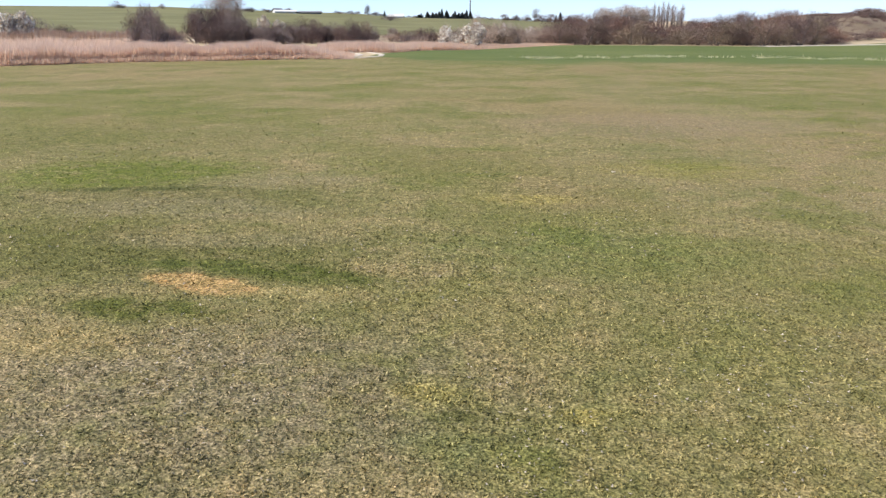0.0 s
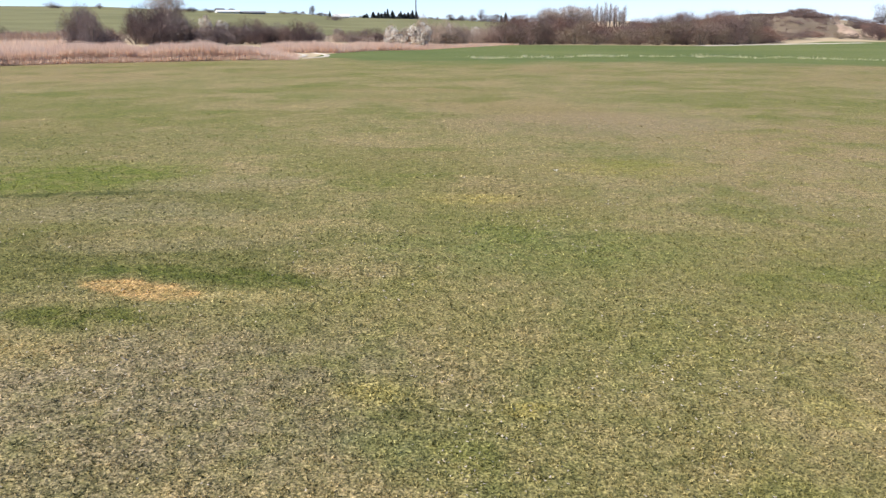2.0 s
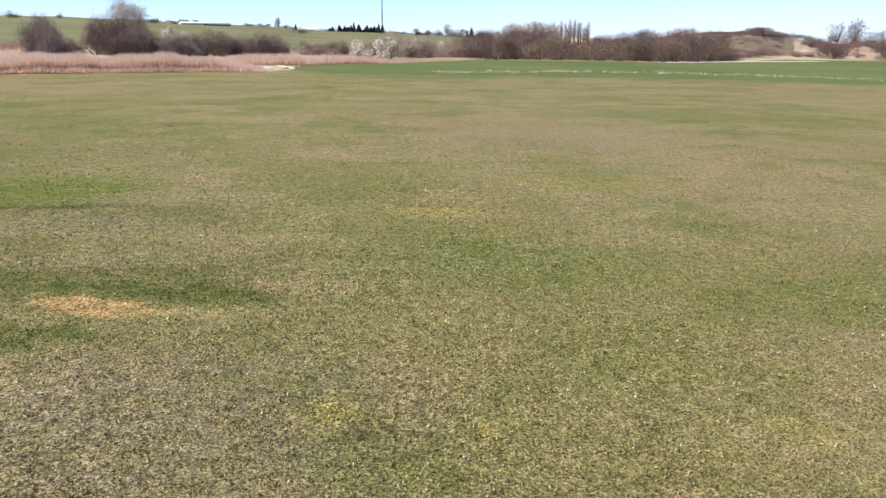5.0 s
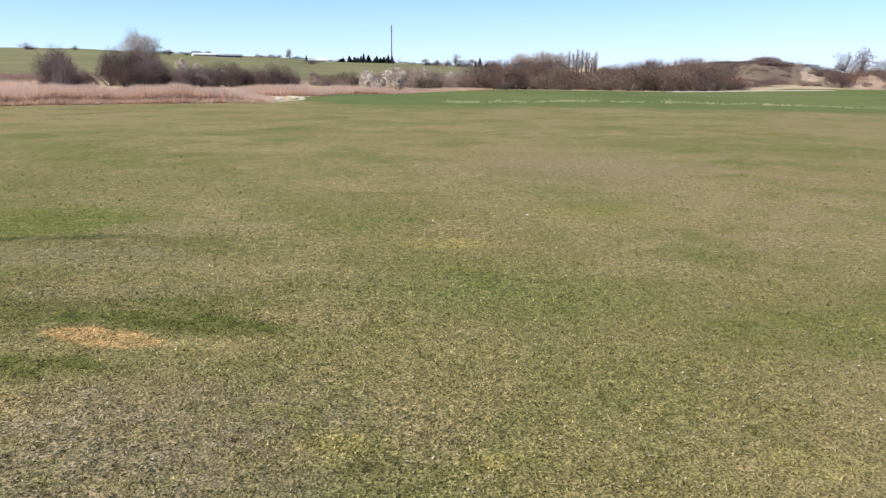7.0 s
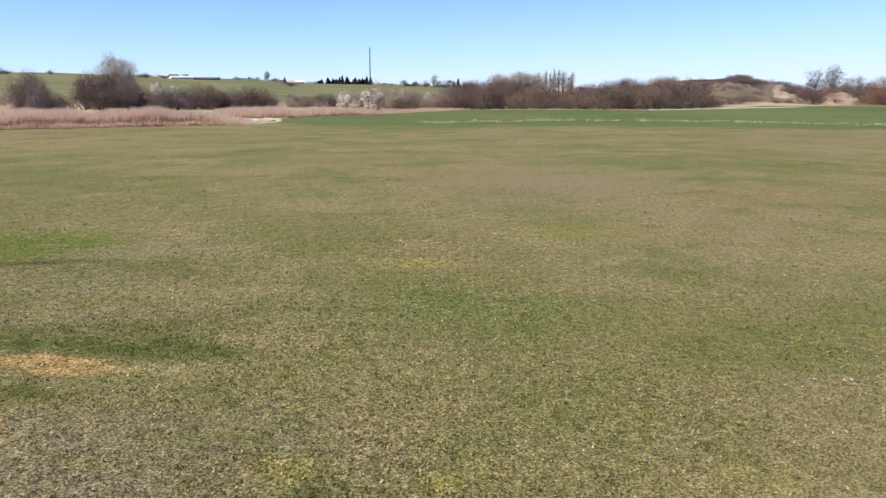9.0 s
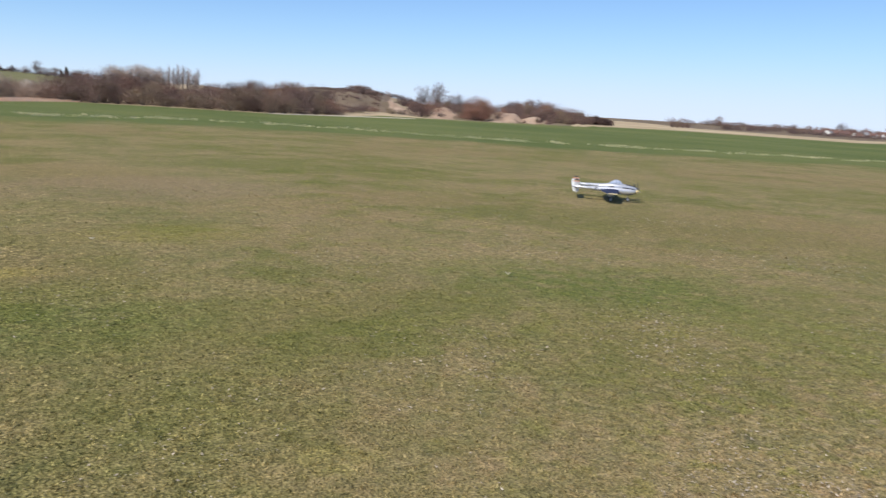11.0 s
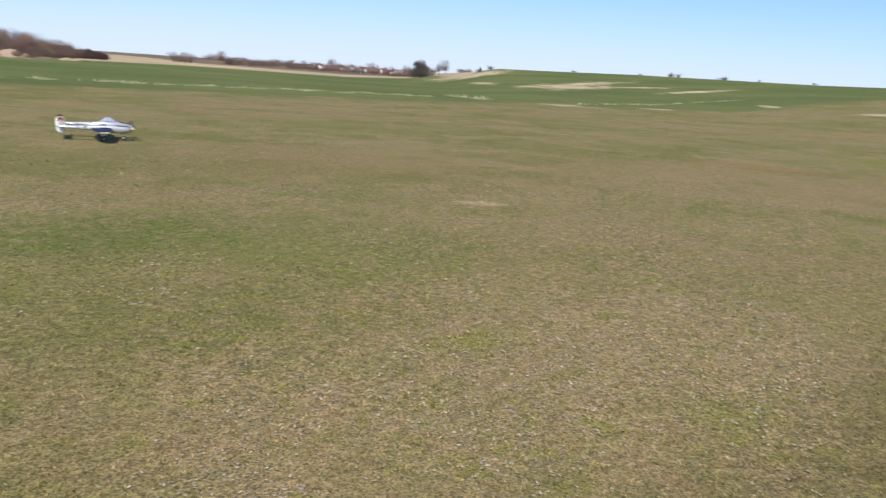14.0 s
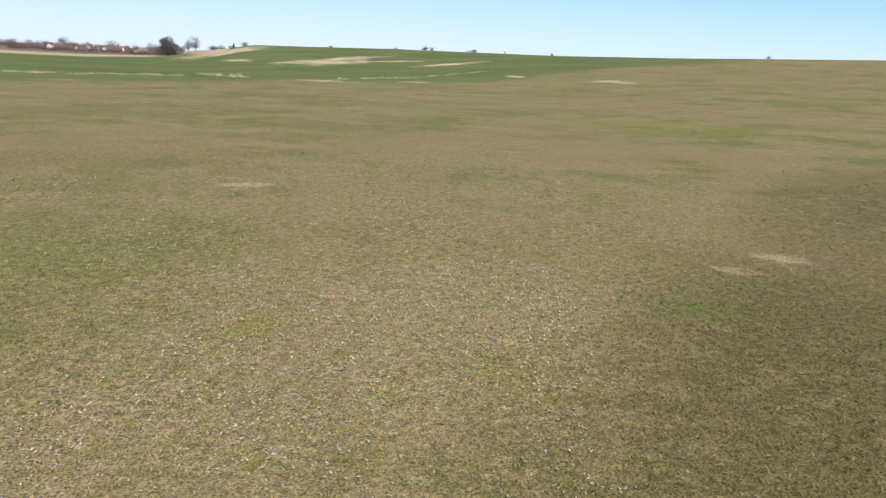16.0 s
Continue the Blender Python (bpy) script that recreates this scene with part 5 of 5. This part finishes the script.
        part("spinner", loft([(0.53, 0.050, 0.050, s * yb, zb), (0.57, 0.042, 0.042, s * yb, zb), (0.605, 0.024, 0.024, s * yb, zb), (0.625, 0.004, 0.004, s * yb, zb)], 14), M_YELLOW, engine, "yellow spinner", smooth=True)
        for k in range(3):
            bm = bmesh.new()
            a = math.tau * k / 3 + 0.5 * s
            d, t = Vector((0, math.cos(a), math.sin(a))), Vector((0.25, -math.sin(a), math.cos(a))).normalized()
            hub = Vector((0.56, s * yb, zb))
            nrm = d.cross(t)
            ring = []
            for f, w in ((0.03, 0.010), (0.09, 0.020), (0.16, 0.019), (0.205, 0.009)):
                ring.append([bm.verts.new(hub + d * f + t * w * u + nrm * 0.0025 * v) for u, v in ((-1, -1), (1, -1), (1, 1), (-1, 1))])
            for p, q in zip(ring, ring[1:]):
                for j in range(4):
                    bm.faces.new((p[j], p[(j + 1) % 4], q[(j + 1) % 4], q[j]))
            bm.faces.new(ring[0])
            bm.faces.new(ring[-1][::-1])
            bmesh.ops.recalc_face_normals(bm, faces=bm.faces)
            part("propeller_blade", bm, M_BLACK, engine)
        # fin: an oval in slabs of different paint
        def oval(h):
            u = (h - 0.03) / 0.165
            return 0.150 * math.sqrt(max(0.0, 1 - abs(u) ** 2.6))
        fin = empty_part("fin", root)
        zf = zb + 0.016
        for lo, hi, mat, name in ((-0.132, 0.124, M_SILVER, "fin_panel"), (0.124, 0.140, M_RED, "red_band"), (0.140, 0.150, M_YELLOW, "yellow_band"), (0.150, 0.1935, M_BLACK, "fin_tip")):
            n = 9 if hi - lo > 0.1 else 4
            sec = []
            for i in range(n + 1):
                h = lo + (hi - lo) * i / n
                c = max(0.008, oval(h))
                sec.append((zf + h, -0.875 + c * 0.62, c * (0.86 if name == "fin_panel" else 1.24), s * yb, 0.010 if c > 0.03 else 0.004))
            part(name, wing(sec, True), mat, fin)
        sec = []
        for i in range(9):
            h = -0.118 + 0.232 * i / 8
            c = oval(h)
            sec.append((zf + h, -0.875 - c * 0.25, c * 0.42, s * yb, 0.0065))
        part("rudder", wing(sec, True), M_WHITE, fin)
        # main undercarriage
        gear = empty_part("main_wheel", root)
        wheel(gear, -0.03, s * yb, 0.052)
        bm = bmesh.new()
        rod(bm, (-0.02, s * yb, 0.24), (-0.025, s * yb + s * 0.026, 0.10), 0.008)
        rod(bm, (-0.025, s * yb + s * 0.026, 0.10), (-0.03, s * yb + s * 0.024, 0.052), 0.006)
        part("leg", bm, M_WIRE, gear)
        bm = bmesh.new()
        box(bm, -0.11, 0.03, s * yb + s * 0.044 - 0.0015, s * yb + s * 0.044 + 0.0015, 0.135, 0.225)
        part("gear_door", bm, M_SILVER, gear)
    part("tailplane", wing([(-yb - 0.10, -0.82, 0.09, zb + 0.02, 0.007), (-yb, -0.80, 0.125, zb + 0.02, 0.009), (yb, -0.80, 0.125, zb + 0.02, 0.009), (yb + 0.10, -0.82, 0.09, zb + 0.02, 0.007)]), M_SILVER, root)
    part("elevator", wing([(-yb + 0.03, -0.927, 0.045, zb + 0.02, 0.006), (yb - 0.03, -0.927, 0.045, zb + 0.02, 0.006)]), M_SILVER, root)
    gear = empty_part("nose_wheel", root)
    wheel(gear, 0.40, 0.0, 0.045)
    bm = bmesh.new()
    rod(bm, (0.37, 0, 0.25), (0.385, 0, 0.11), 0.008)
    rod(bm, (0.385, 0.022, 0.11), (0.40, 0.022, 0.045), 0.005)
    rod(bm, (0.385, -0.022, 0.11), (0.40, -0.022, 0.045), 0.005)
    rod(bm, (0.385, -0.027, 0.11), (0.385, 0.027, 0.11), 0.006)
    part("leg", bm, M_WIRE, gear)
    # gun muzzles in the nose
    for dy, dz in ((-0.02, 0.322), (0.02, 0.322), (-0.028, 0.306), (0.028, 0.306)):
        bm = bmesh.new()
        rod(bm, (0.55, dy, dz), (0.655, dy, dz), 0.005)
        part("gun_barrel", bm, M_BLACK, root)
    return root


plane = aeroplane()
plane.matrix_basis = Matrix.Translation((11.03, 12.28, -0.004)) @ pose(0, 0, 0, 1.5, 0, 90 - 127) @ Matrix.Scale(0.86, 4)


# ---------------------------------------------------------------- scraps on the turf
def scrap(x, y, size, seed):
    """A curled bleached leaf lying on the grass."""
    r = random.Random(seed)
    bm = bmesh.new()
    rows = []
    for i in range(5):
        u = i / 4
        w = size * 0.42 * math.sin(math.pi * (0.1 + 0.8 * u))
        rows.append([bm.verts.new((size * (u - 0.5), w * v, 0.012 + size * 0.25 * v * v + size * 0.15 * math.sin(3 * u + r.random()))) for v in (-1, -0.4, 0.4, 1)])
    for a, b in zip(rows, rows[1:]):
        for k in range(3):
            bm.faces.new((a[k], b[k], b[k + 1], a[k + 1]))
    bmesh.ops.solidify(bm, geom=list(bm.faces), thickness=0.003)
    ob = tagged(part("dry_leaf", bm, M_BLOSSOM, smooth=True), "curled pale dry leaf lying on the turf", "leaf")
    ob.matrix_basis = Matrix.Translation((x, y, 0.008)) @ pose(0, 0, 0, 0, 0, seed * 57)


for k, (x, y, size) in enumerate(((4.6, 6.43, 0.085), (0.85, 9.07, 0.06))):
    scrap(x, y, size, k + 1)
